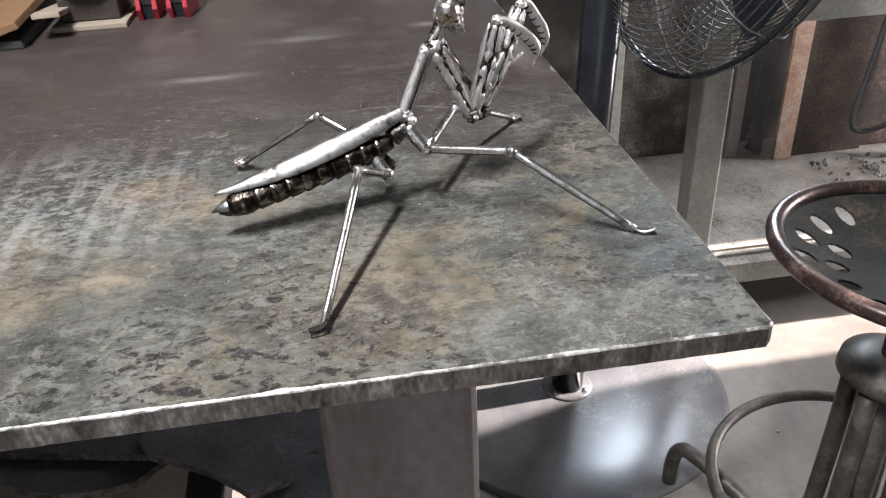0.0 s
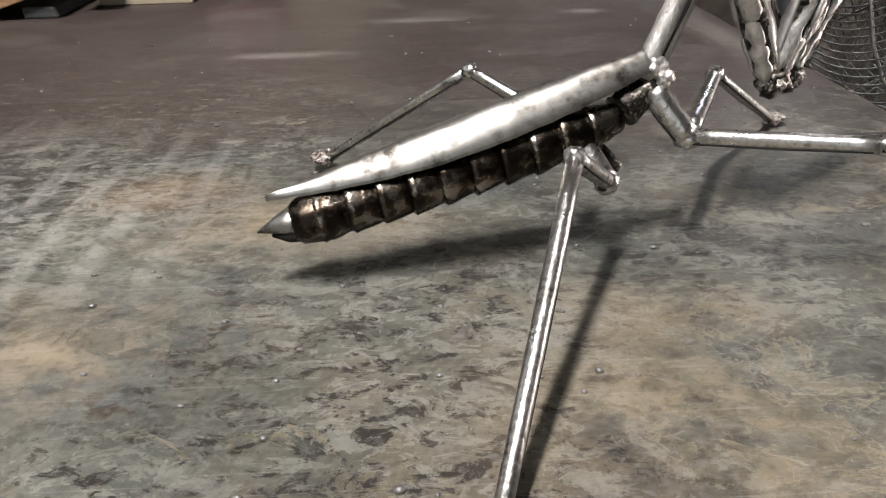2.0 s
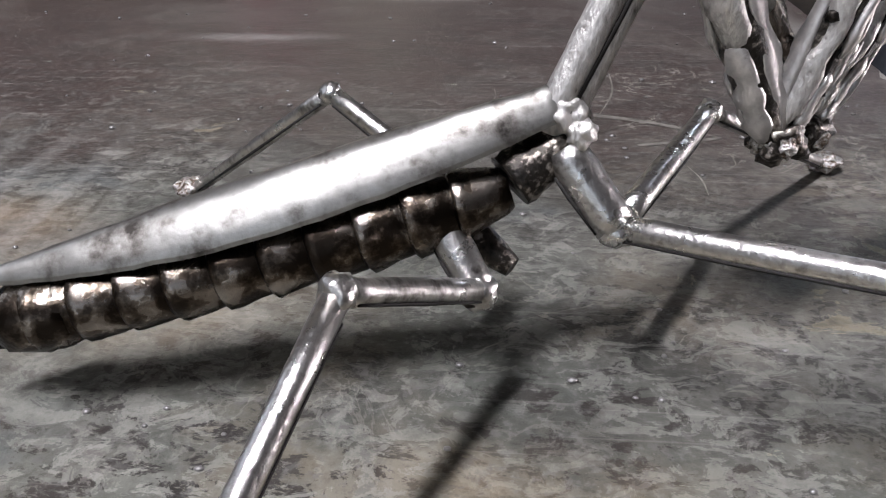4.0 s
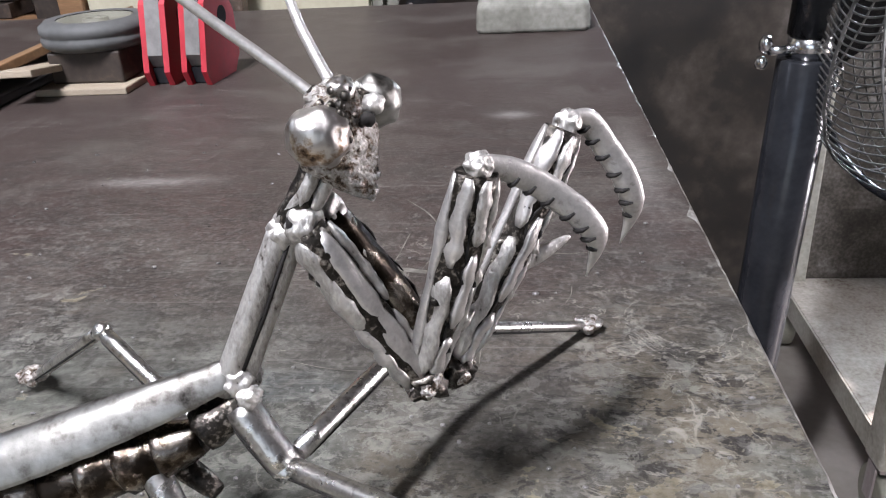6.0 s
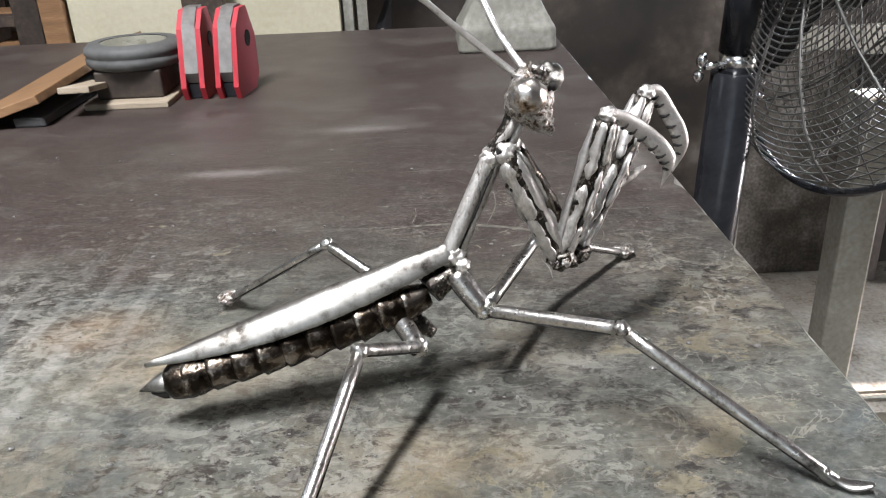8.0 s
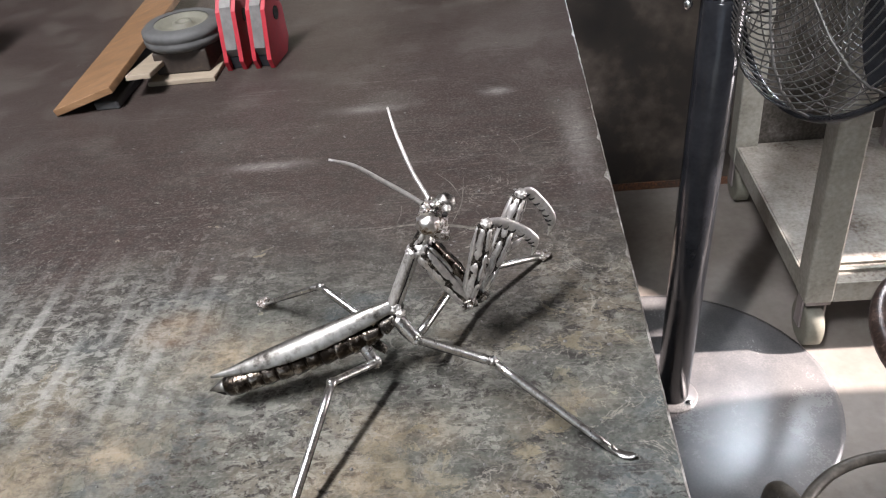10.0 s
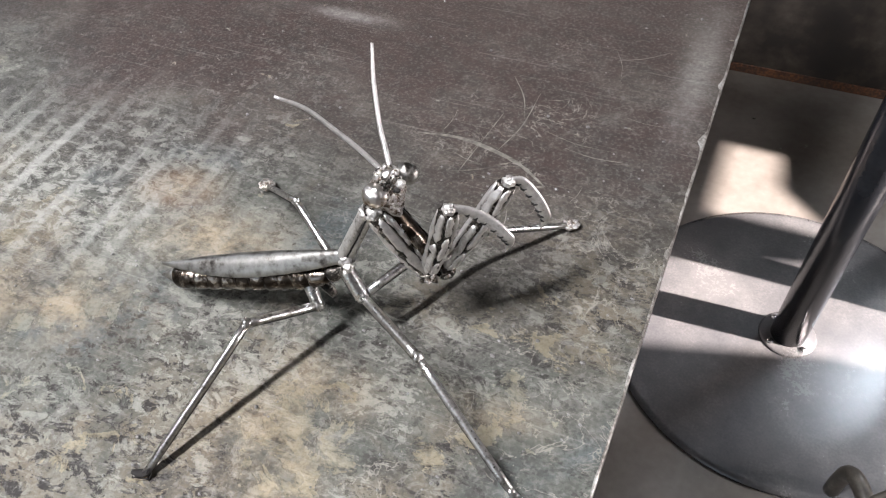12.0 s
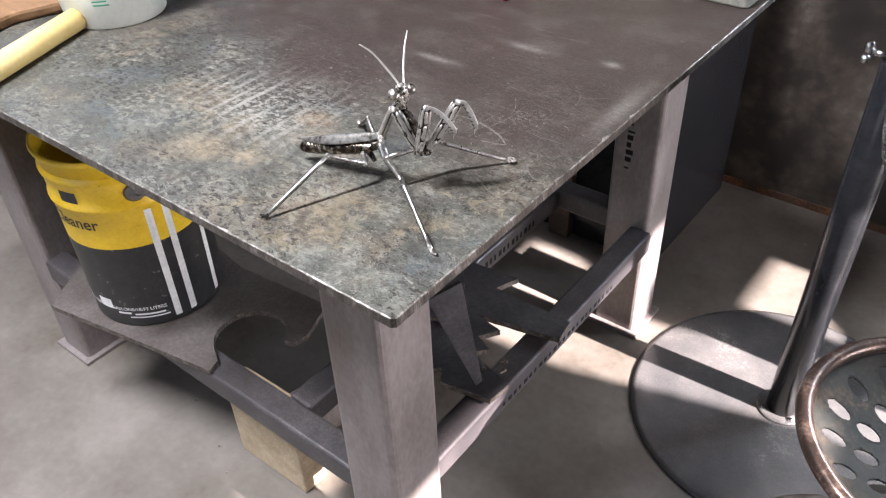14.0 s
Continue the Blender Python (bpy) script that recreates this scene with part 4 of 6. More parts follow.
        # bumps and a spur along the inner edge
        for t, r in ((0.36, 0.0020), (0.55, 0.0022), (0.70, 0.0021), (0.80, 0.0016)):
            c, rr = fore_core(t)
            ball(bm, c + wide * rr * 0.95, (r * 0.8, r * 0.8, r * 1.3), mat=M, sub=2, rough=0.4)
        if side == "far":
            c, rr = fore_core(0.52)
            tube(bm, [c + wide * rr * 0.4 - f * 0.004, c + wide * (rr + 0.003) + f * 0.0012, c + wide * (rr + 0.0068) + f * 0.0062, c + wide * (rr + 0.0082) + f * 0.0078], [0.0034, 0.0022, 0.0012, 0.0004], seg=10, mat=M, flat=(1.0, 0.5), up=tuple(thin), steps=3)
        else:
            c, rr = fore_core(0.30)
            tube(bm, [c + wide * rr * 0.6 - f * 0.002, c + wide * (rr + 0.0015) + f * 0.0015, c + wide * (rr + 0.0028) + f * 0.0045], [0.0022, 0.0014, 0.0003], seg=8, mat=M)
        ball(bm, wr + f * 0.0004, (0.0033, 0.0030, 0.0031), mat=M, sub=4, rough=0.3)
        for k in range(2):
            q = Vector((random.uniform(-1, 1), random.uniform(-1, 1), random.uniform(-1, 1))).normalized()
            ball(bm, wr + q * 0.0026, 0.0010, mat=D, sub=1, rough=0.4)
    claws = (
        [(-0.0969, 0.1765, 0.9664), (-0.0897, 0.1805, 0.9632), (-0.0822, 0.1838, 0.9576), (-0.0735, 0.1851, 0.9497), (-0.0703, 0.1863, 0.9426), (-0.0725, 0.1870, 0.9335)],
        [(-0.0776, 0.2013, 0.9675), (-0.0720, 0.2050, 0.9668), (-0.0668, 0.2071, 0.9593), (-0.0612, 0.2074, 0.9500), (-0.0592, 0.2082, 0.9415), (-0.0619, 0.2087, 0.9316)],
    )
    for pts in claws:
        path = smooth_path(pts, 6)
        m = len(path)
        rad = [0.0026 + 0.0008 * math.sin(math.pi * i / m) if i < m * 0.74 else 0.0032 * max(0.05, (1 - i / (m - 1)) / 0.26) for i in range(m)]
        d0 = (path[-1] - path[0]).normalized()
        flatn = d0.cross(path[m // 2] - path[0]).normalized()
        tube(bm, path, rad, seg=14, mat=C, flat=(0.50, 1.0), up=tuple(d0.cross(flatn)), rough=0.05)
        cen = (path[0] + path[-1]) / 2
        for i in range(7, m - 4, 3):
            tan = (path[i + 1] - path[i - 1]).normalized()
            inward = tan.cross(flatn)
            inward = (inward if inward.dot(cen - path[i]) > 0 else -inward).normalized()
            r = rad[i]
            for s_ in (-1, 1):
                p0 = path[i] + inward * r * 0.20 + flatn * s_ * r * 0.47
                tube(bm, [p0, path[i] + inward * r * 0.72 + flatn * s_ * r * 0.37 - tan * 0.0002, path[i] + inward * r * 1.02 - tan * 0.0005], [0.00035, 0.00060, 0.00075], seg=6, mat=K)

    # walking legs
    def joint(p, r=0.0029):
        ball(bm, p, r, mat=R, sub=3, rough=0.28)
        for k in range(3):
            q = Vector((random.uniform(-1, 1), random.uniform(-1, 1), random.uniform(-1, 1))).normalized()
            ball(bm, p + q * r * 0.8, r * random.uniform(0.28, 0.42), mat=D, sub=1, rough=0.3)

    def limb(pts, radii, foot_dir, foot="spoon"):
        for (p, q), r in zip(zip(pts, pts[1:]), radii):
            tube(bm, [p.lerp(q, k / 6) for k in range(7)], [r * (1 - 0.08 * k / 6) for k in range(7)], seg=12, mat=R, rough=0.07)
            dd = (q - p).normalized()
            sd_ = dd.cross(Vector((0, 0, 1))).normalized()
            for s_ in (-1, 1):
                o = (sd_ * 0.80 * s_ + dd.cross(sd_) * (0.60 if dd.cross(sd_).z < 0 else -0.60)) * r
                tube(bm, [p.lerp(q, 0.04) + o, p.lerp(q, 0.5) + o, p.lerp(q, 0.94) + o * 0.92], [0.0003, 0.00045, 0.0003], seg=5, mat=K)
        for p, r in zip(pts[1:-1], radii):
            joint(p, r * 1.16)
        ft, fd = pts[-1], Vector(foot_dir).normalized()
        if foot == "spoon":
            tube(bm, [ft + Vector((0, 0, 0.0035)) - fd * 0.003, ft + Vector((0, 0, 0.0010)), ft + fd * 0.0045 + Vector((0, 0, -0.0004)), ft + fd * 0.0085 + Vector((0, 0, 0.0006)), ft + fd * 0.0115 + Vector((0, 0, 0.0018))], [0.0019, 0.0021, 0.0028, 0.0024, 0.0010], seg=12, mat=R, steps=3, flat=(1.0, 0.42))
        elif foot == "pad":
            tube(bm, [ft + Vector((0, 0, 0.0035)) - fd * 0.003, ft + Vector((0, 0, 0.0012)), ft + fd * 0.0035 + Vector((0, 0, 0.0004)), ft + fd * 0.0070 + Vector((0, 0, 0.0012))], [0.0019, 0.0023, 0.0024, 0.0012], seg=12, mat=K, steps=3, flat=(1.0, 0.45))
            box(bm, (-0.0045, -0.0024, -0.0012), (0.0045, 0.0024, 0.0012), bevel=0.0006, mat=K, m=Matrix.Translation(ft + fd * 0.0022 + Vector((0, 0, -0.0016))) @ Matrix.Rotation(math.atan2(fd.y, fd.x), 4, "Z"))
        elif foot == "knob":
            ball(bm, ft + fd * 0.0012 + Vector((0, 0, 0.0006)), (0.0050, 0.0048, 0.0032), mat=F, sub=4, rough=0.35)

    limb([J["neck"] + Vector((0.001, -0.002, -0.0055)), J["hip"]], [0.0044], (1, -0.5, 0), "")
    joint(J["hip"], 0.0040)
    limb([J["hip"], J["knee_front"], J["foot_front"]], [0.0027, 0.0023], (0.8, -0.35, 0))
    limb([J["hip"] + Vector((0.002, 0.003, 0.001)), J["knee_far"], J["foot_far"]], [0.0026, 0.0021], (0.75, 0.6, 0), "knob")
    limb([Vector((-0.1765, 0.158, 0.899)), J["hip_rear"]], [0.0037], (0.4, -0.9, 0), "")
    joint(J["hip_rear"], 0.0038)
    limb([J["hip_rear"], J["knee_rear"], J["foot_rear"]], [0.0025, 0.0022], (-0.75, -0.2, 0), "pad")
    tube(bm, [Vector((-0.1755, 0.163, 0.899)), Vector((-0.166, 0.1625, 0.8895)), Vector((-0.163, 0.1610, 0.8880))], [0.0036, 0.0030, 0.0022], seg=10, mat=D, rough=0.2)
    limb([J["rump"] + Vector((-0.012, 0.006, -0.004)), J["hip_back"], J["knee_back"], J["foot_back"]], [0.003, 0.0023, 0.0020], (-0.8, 0.4, 0), "knob")
    ob = mesh_object("mantis_statue", bm, [STEEL, STEEL_TUBE, STEEL_DARK, STEEL_MATT, SEAM, STEEL_SATIN, STEEL_BAND, STEEL_FACE, STEEL_CLAW])
    return tagged(ob, "welded polished steel praying mantis sculpture standing on the plate top", "statue")


mantis()

# ---- pedestal fan ----
FX, FY = 0.20, 0.93
fan = thing("pedestal_fan", (FX, FY, 0), "large black pedestal fan with a wire cage and round base", "fan")
bm = bmesh.new()
lathe(bm, [(0.0, 0.012), (0.05, 0.0115), (0.20, 0.0095), (0.30, 0.007), (0.312, 0.004), (0.312, 0.0), (0.0, 0.0)], seg=96)
part("base_disc", bm, DISC, fan, "round black painted steel base")
bm = bmesh.new()
lathe(bm, [(0.0, 0.016), (0.046, 0.016), (0.05, 0.0135), (0.05, 0.0115), (0.0, 0.0115)], seg=40)
part("base_flange", bm, DISC, fan)
for k in range(4):
    a = math.radians(45 + 90 * k)
    bm = bmesh.new()
    lathe(bm, [(0.0, 0.0045), (0.0042, 0.004), (0.006, 0.002), (0.006, 0.0), (0.0, 0.0)], seg=12, centre=(0.039 * math.cos(a), 0.039 * math.sin(a), 0.016))
    part("bolt", bm, CHROME, fan)


def leaning(bm):
    """The pole stands a little out of plumb."""
    for v in bm.verts:
        v.co.x += 0.021 * (v.co.z - 0.016)
        v.co.y -= 0.05 * (v.co.z - 0.016)
    return bm


COLLAR = 0.818
bm = bmesh.new()
lathe(bm, [(0.0, 0.016), (0.0305, 0.016), (0.0305, COLLAR - 0.002), (0.0285, COLLAR), (0.0, COLLAR)], seg=48)
part("outer_pole", leaning(bm), BLACK, fan, "glossy black tube")
bm = bmesh.new()
lathe(bm, [(0.0, COLLAR), (0.0225, COLLAR), (0.0225, COLLAR + 0.024), (0.0, COLLAR + 0.024)], seg=40)
part("pole_collar", leaning(bm), CHROME, fan, "bright metal collar")
bm = bmesh.new()
lathe(bm, [(0.0, COLLAR + 0.024), (0.0245, COLLAR + 0.024), (0.0245, 1.02), (0.0, 1.02)], seg=36)
part("inner_pole", leaning(bm), BLACK, fan)
bm = bmesh.new()
tube(bm, [(-0.020, -0.008, COLLAR + 0.010), (-0.044, -0.012, COLLAR + 0.010)], 0.005, seg=12)
ball(bm, (-0.049, -0.013, COLLAR + 0.017), (0.007, 0.009, 0.010), rough=0.15)
ball(bm, (-0.051, -0.013, COLLAR - 0.002), (0.007, 0.008, 0.008), rough=0.15)
part("clamp_screw", leaning(bm), CHROME, fan)
for k, z in enumerate((COLLAR - 0.012, COLLAR - 0.030)):
    bm = bmesh.new()
    ball(bm, (0.030, -0.010, z), (0.005, 0.006, 0.006), rough=0.1)
    part("rivet", leaning(bm), CHROME, fan)
CEN = Vector((0.347 - FX, 0.822 - FY, 0.955))
AX = Vector((0.95, 0.12, -0.28)).normalized()
FU = Vector((0, 0, 1)).cross(AX).normalized()
FV = AX.cross(FU)
FR = 0.266
bm = bmesh.new()
tube(bm, [(0.0, 0.0, 1.0), (0.01, -0.02, 1.01), CEN - AX * 0.11], [0.03, 0.04, 0.045], seg=16, steps=4)
tube(bm, [CEN - AX * 0.14, CEN - AX * 0.13, CEN - AX * 0.03, CEN - AX * 0.02], [0.05, 0.07, 0.07, 0.04], seg=28)
part("motor", bm, BLACK, fan)


def ring_at(r, h, n=72):
    return [CEN + AX * h + (FU * math.cos(2 * math.pi * k / n) + FV * math.sin(2 * math.pi * k / n)) * r for k in range(n)]


def dome(r, side):
    """The cage's depth at a radius."""
    return side * 0.095 * math.sqrt(max(0.0, 1 - (r / FR) ** 2.6))


bm = bmesh.new()
tube(bm, ring_at(FR, 0.0, 96), 0.0048, seg=8, closed=True)
part("cage_ring", bm, BLACK, fan, "black outer cage ring")
for side, nm in ((1, "front_cage"), (-1, "rear_cage")):
    bm = bmesh.new()
    for k in range(1, 33):
        r = FR * (1 - (k / 36.0))
        tube(bm, ring_at(r, dome(r, side), 64), 0.0011, seg=4, closed=True)
    cage = tagged(part(nm, bm, WIRE, fan, "close set grey wire rings"), "", "", "", "stuff")
    for k in range(12):
        a = 2 * math.pi * (k + 0.3) / 12
        e = FU * math.cos(a) + FV * math.sin(a)
        bm = bmesh.new()
        tube(bm, [CEN + e * r + AX * (dome(r, side) + side * 0.001) for r in (FR, FR * 0.97, FR * 0.9, FR * 0.78, FR * 0.6, FR * 0.4, FR * 0.12)], 0.0019, seg=6)
        part("spoke", bm, WIRE, cage)
    for k in range(24):
        bm = bmesh.new()
        pts = []
        for i in range(9):
            r = FR * (1.0 - 0.86 * i / 8)
            a = 2 * math.pi * k / 24 + side * 0.9 * i / 8
            pts.append(CEN + (FU * math.cos(a) + FV * math.sin(a)) * r + AX * dome(r, side))
        tube(bm, pts, 0.0009, seg=4)
        part("swept_wire", bm, WIRE, cage)
for k in range(3):
    bm = bmesh.new()
    a0 = 2 * math.pi * k / 3 - math.pi / 6
    cols = []
    for i in range(7):
        r = 0.05 + 0.19 * i / 6
        wd = 0.34 + 0.12 * math.sin(math.pi * i / 6)
        col = []
        for j in range(7):
            a = a0 + (j / 6 - 0.5) * 2 * wd
            col.append(CEN + (FU * math.cos(a) + FV * math.sin(a)) * r + AX * (0.03 * (j / 6 - 0.5) * (1.2 - 0.5 * i / 6)))
        cols.append(col)
    for sh in (0.0, 0.0012):
        vs = [[bm.verts.new(p + AX * sh) for p in col] for col in cols]
        for c0, c1 in zip(vs, vs[1:]):
            for j in range(6):
                bm.faces.new((c0[j], c0[j + 1], c1[j + 1], c1[j])).smooth = True
    part("blade", bm, BLACK, fan, "dark metal fan blade")
bm = bmesh.new()
tube(bm, [CEN + AX * 0.02, CEN + AX * 0.05, CEN + AX * 0.055], [0.045, 0.045, 0.02], seg=24)
part("hub", bm, BLACK, fan)

# ---- tractor seat stool ----
SX, SY = 0.437, 0.40
stool = thing("stool", (SX, SY, 0), "swivel stool with a pierced brown black tractor seat and rod legs", "stool")


def seat_edge(a):
    """The pan's outline: broad and round behind, drawn in at the front."""
    return 0.176 + 0.004 * math.cos(2 * a) - 0.005 * math.cos(a)


def seat_height(u, a):
    return 0.540 + 0.044 * u ** 2.2 + 0.010 * u ** 3 * max(0, -math.cos(a)) - 0.008 * u * max(0.0, math.cos(a))


bm = bmesh.new()
NA = 72
holes = []
for k in range(9):
    ha = math.radians(180 - 76 + 19 * k)
    holes.append((ha, 0.79, 0.0105, 0.0155))
for k in range(5):
    ha = math.radians(180 - 44 + 22 * k)
    holes.append((ha, 0.58, 0.0105, 0.015))


def hole_polar(p):
    """Of the nearest hole: its plan centre, the offset from it, and how far out in hole radii the point lies."""
    best = None
    for ha, hu, ra, rt in holes:
        c = Vector((seat_edge(ha) * hu * math.cos(ha), seat_edge(ha) * hu * math.sin(ha)))
        d = Vector((p.x, p.y)) - c
        rad_, tan_ = Vector((math.cos(ha), math.sin(ha))), Vector((-math.sin(ha), math.cos(ha)))
        q = math.hypot(d.dot(rad_) / rt, d.dot(tan_) / ra)
        if best is None or q < best[2]:
            best = (c, d, q)
    return best


def trimmed(p):
    """Draws points near a hole's rim onto the rim."""
    c, d, q = hole_polar(p)
    if 0.84 < q < 1.16:
        d = d / q
        return Vector((c.x + d.x, c.y + d.y, p.z))
    return p


def pierced(p):
    return hole_polar(p)[2] < 0.995


def pan(bm, lift):
    grid = []
    for i in range(73):
        u = i / 72
        grid.append([trimmed(Vector((seat_edge(2 * math.pi * k / (NA * 4)) * u * math.cos(2 * math.pi * k / (NA * 4)), seat_edge(2 * math.pi * k / (NA * 4)) * u * math.sin(2 * math.pi * k / (NA * 4)), seat_height(u, 2 * math.pi * k / (NA * 4)) + lift))) for k in range(NA * 4)])
    return grid


for lift in (0.0, -0.0028):
    g = pan(bm, lift)
    vs = [[bm.verts.new(p) for p in row] for row in g[1:]]
    mid = bm.verts.new(g[0][0])
    for k in range(NA * 4):
        bm.faces.new((mid, vs[0][k], vs[0][(k + 1) % (NA * 4)])).smooth = True
    for r0, r1 in zip(vs, vs[1:]):
        for k in range(NA * 4):
            j = (k + 1) % (NA * 4)
            c = (r0[k].co + r0[j].co + r1[j].co + r1[k].co) / 4
            if not pierced(c):
                bm.faces.new((r0[k], r0[j], r1[j], r1[k])).smooth = True
bmesh.ops.translate(bm, vec=(0.041, 0.024, 0.0), verts=bm.verts)
part("seat_pan", bm, SEAT, stool, "dished pierced metal seat, worn brown in the middle")
bm = bmesh.new()
tube(bm, [Vector((seat_edge(a) * math.cos(a), seat_edge(a) * math.sin(a), seat_height(1.0, a) + 0.001)) for a in (2 * math.pi * k / 80 for k in range(80))], 0.0105, seg=12, closed=True)
bmesh.ops.translate(bm, vec=(0.041, 0.024, 0.0), verts=bm.verts)
part("seat_rim", bm, RIM, stool, "rubbed rolled brown rim")
bm = bmesh.new()
lathe(bm, [(0.0, 0.42), (0.0165, 0.42), (0.0165, 0.5375), (0.0, 0.5375)], seg=24)
part("swivel_post", bm, RIM, stool)
bm = bmesh.new()
lathe(bm, [(0.0, 0.462), (0.028, 0.462), (0.060, 0.449), (0.062, 0.434), (0.05, 0.422), (0.0, 0.420)], seg=36)
part("swivel_cap", bm, STOOL, stool, "rounded metal cap")
bm = bmesh.new()
lathe(bm, [(0.0, 0.08), (0.022, 0.08), (0.022, 0.42), (0.0, 0.42)], seg=24)
part("stem", bm, STOOL, stool)
for k in range(4):
    a = math.radians(117.5 + 90 * k)
    e = Vector((math.cos(a), math.sin(a), 0))
    z = Vector((0, 0, 1))
    bm = bmesh.new()
    tube(bm, [e * 0.042 + z * 0.424, e * 0.046 + z * 0.25, e * 0.055 + z * 0.11, e * 0.085 + z * 0.072, e * 0.17 + z * 0.085, e * 0.252 + z * 0.098, e * 0.279 + z * 0.085, e * 0.288 + z * 0.05, e * 0.290 + z * 0.0], 0.0125, seg=12, steps=4)
    part("leg", bm, STOOL, stool)
bm = bmesh.new()
tube(bm, [Vector((0.185 * math.cos(2 * math.pi * k / 64), 0.185 * math.sin(2 * math.pi * k / 64), 0.235)) for k in range(64)], 0.0085, seg=10, closed=True)
part("foot_ring", bm, STOOL, stool, "round rod foot ring")
for k in range(2):
    a = math.radians(40 + 180 * k)
    bm = bmesh.new()
    tube(bm, [(0.022 * math.cos(a), 0.022 * math.sin(a), 0.235), (0.185 * math.cos(a), 0.185 * math.sin(a), 0.235)], 0.007, seg=8)
    part("ring_spoke", bm, STOOL, stool)

# ---- under the table ----
RAILTOP = 0.3065


def scrap(outline, z0, label, thick=0.0115, m=None, face=None):
    """A torch-cut plate with a ragged edge."""
    pts = []
    n = len(outline)
    for k in range(n):
        a, b = Vector(outline[k]), Vector(outline[(k + 1) % n])
        c = max(1, int((b - a).length / 0.012))
        nrm = Vector((a.y - b.y, b.x - a.x)).normalized()
        for i in range(c):
            p = a.lerp(b, i / c)
            pts.append(p + nrm * 0.0012 * noise.noise(Vector((p.x * 210, p.y * 210, z0 * 9))))
    bm = bmesh.new()
    slab(bm, [(p.x, p.y) for p in pts], z0, z0 + thick, m=m)
    bm.normal_update()
    bmesh.ops.triangulate(bm, faces=[f for f in bm.faces if len(f.verts) > 4], ngon_method="EAR_CLIP")
    bm.normal_update()
    for f in bm.faces:
        if abs(f.normal.z) < 0.5:
            f.material_index = 1
    return tagged(mesh_object("scrap_plate", bm, [face or SCRAP, TORCH_CUT]), label, "scrap metal", "torch cut scrap plates on the lower frame")


def arc(cx, cy, r, a0, a1, n=9, sy=1.0):
    return [(cx + r * math.cos(radians(a0 + (a1 - a0) * k / n)), cy + r * sy * math.sin(radians(a0 + (a1 - a0) * k / n))) for k in range(n + 1)]


big = scrap([(-0.985, 0.052), (-0.592, 0.125), (-0.600, 0.150), *arc(-0.600, 0.228, 0.068, 262, 25, 12)[1:], (-0.522, 0.262), (-0.515, 0.290), (-0.545, 0.372), (-0.77, 0.352), (-1.06, 0.40), (-1.08, 0.2)], RAILTOP,
            "brown grey torch cut plate with a round bite, under a pail", face=surface("brown_grey_plate", [(0.32, (0.06, 0.048, 0.042)), (0.5, (0.105, 0.09, 0.083)), (0.66, (0.16, 0.14, 0.132))], scale=9, rough=(0.45, 0.6), metal=0.3, bump=0.2, fine=150))
scrap([(-0.78, 0.66), *arc(-0.56, 0.72, 0.21, 200, 285, 10), (-0.470, 0.555), (-0.46, 0.60), (-0.43, 0.66), (-0.50, 0.78), (-0.74, 0.80)], RAILTOP, "curved torch cut scrap plate lying on the lower rails")
scrap([(-0.46, 0.62), (-0.281, 0.640), (-0.300, 0.592), (-0.135, 0.592), (-0.128, 0.545), (-0.286, 0.510), (-0.226, 0.500), (-0.250, 0.465), (-0.215, 0.450), (-0.235, 0.425), (-0.140, 0.400), (-0.145, 0.355), (-0.238, 0.338), (-0.255, 0.365), (-0.290, 0.330), (-0.330, 0.395), (-0.36, 0.47), (-0.40, 0.53), (-0.73, 0.60), (-0.74, 0.64)], RAILTOP + 0.0125,
      "spiky torch cut scrap plate lying across the lower rails")
scrap([(-0.505, 0.565), *arc(-0.62, 0.20, 0.36, 68, 42, 8), (-0.30, 0.46), (-0.33, 0.53), (-0.40, 0.62), (-0.48, 0.64)], RAILTOP + 0.025, "long curved torch cut scrap plate on other plates")
_tri = [Vector((-0.184, 0.366, 0.3325)), Vector((-0.240, 0.318, 0.530)), Vector((-0.212, 0.370, 0.545)), Vector((-0.178, 0.376, 0.340))]
_nor = (_tri[1] - _tri[0]).cross(_tri[2] - _tri[0]).normalized() * 0.004
bm = bmesh.new()
_a, _b = [bm.verts.new(p + _nor) for p in _tri], [bm.verts.new(p - _nor) for p in _tri]
bm.faces.new(_a)
bm.faces.new(_b[::-1])
for k in range(4):
    bm.faces.new((_a[k], _b[k], _b[(k + 1) % 4], _a[(k + 1) % 4]))
tagged(mesh_object("scrap_plate", bm, SCRAP, 0.0008), "three cornered scrap plate leaning upright on the lower frame", "scrap metal", "torch cut scrap plates on the lower frame")

for x, y, a in ((-0.176, 0.438, 20), (-0.166, 0.418, 75), (-0.195, 0.405, 130)):
    bm = bmesh.new()
    box(bm, (-0.007, -0.0045, 0.0), (0.007, 0.0045, 0.005), bevel=0.0012, m=pose(x, y, RAILTOP + 0.0243, 0, 0, a))
    for v in bm.verts:
        v.co += Vector((noise.noise(v.co * 160), noise.noise(v.co * 160 + Vector((4, 0, 0))), 0.0)) * 0.0015
    tagged(mesh_object("steel_offcut", bm, TORCH_CUT), "tiny blue grey steel offcut lying on a scrap plate", "offcut", "tiny offcuts on the scrap plate")

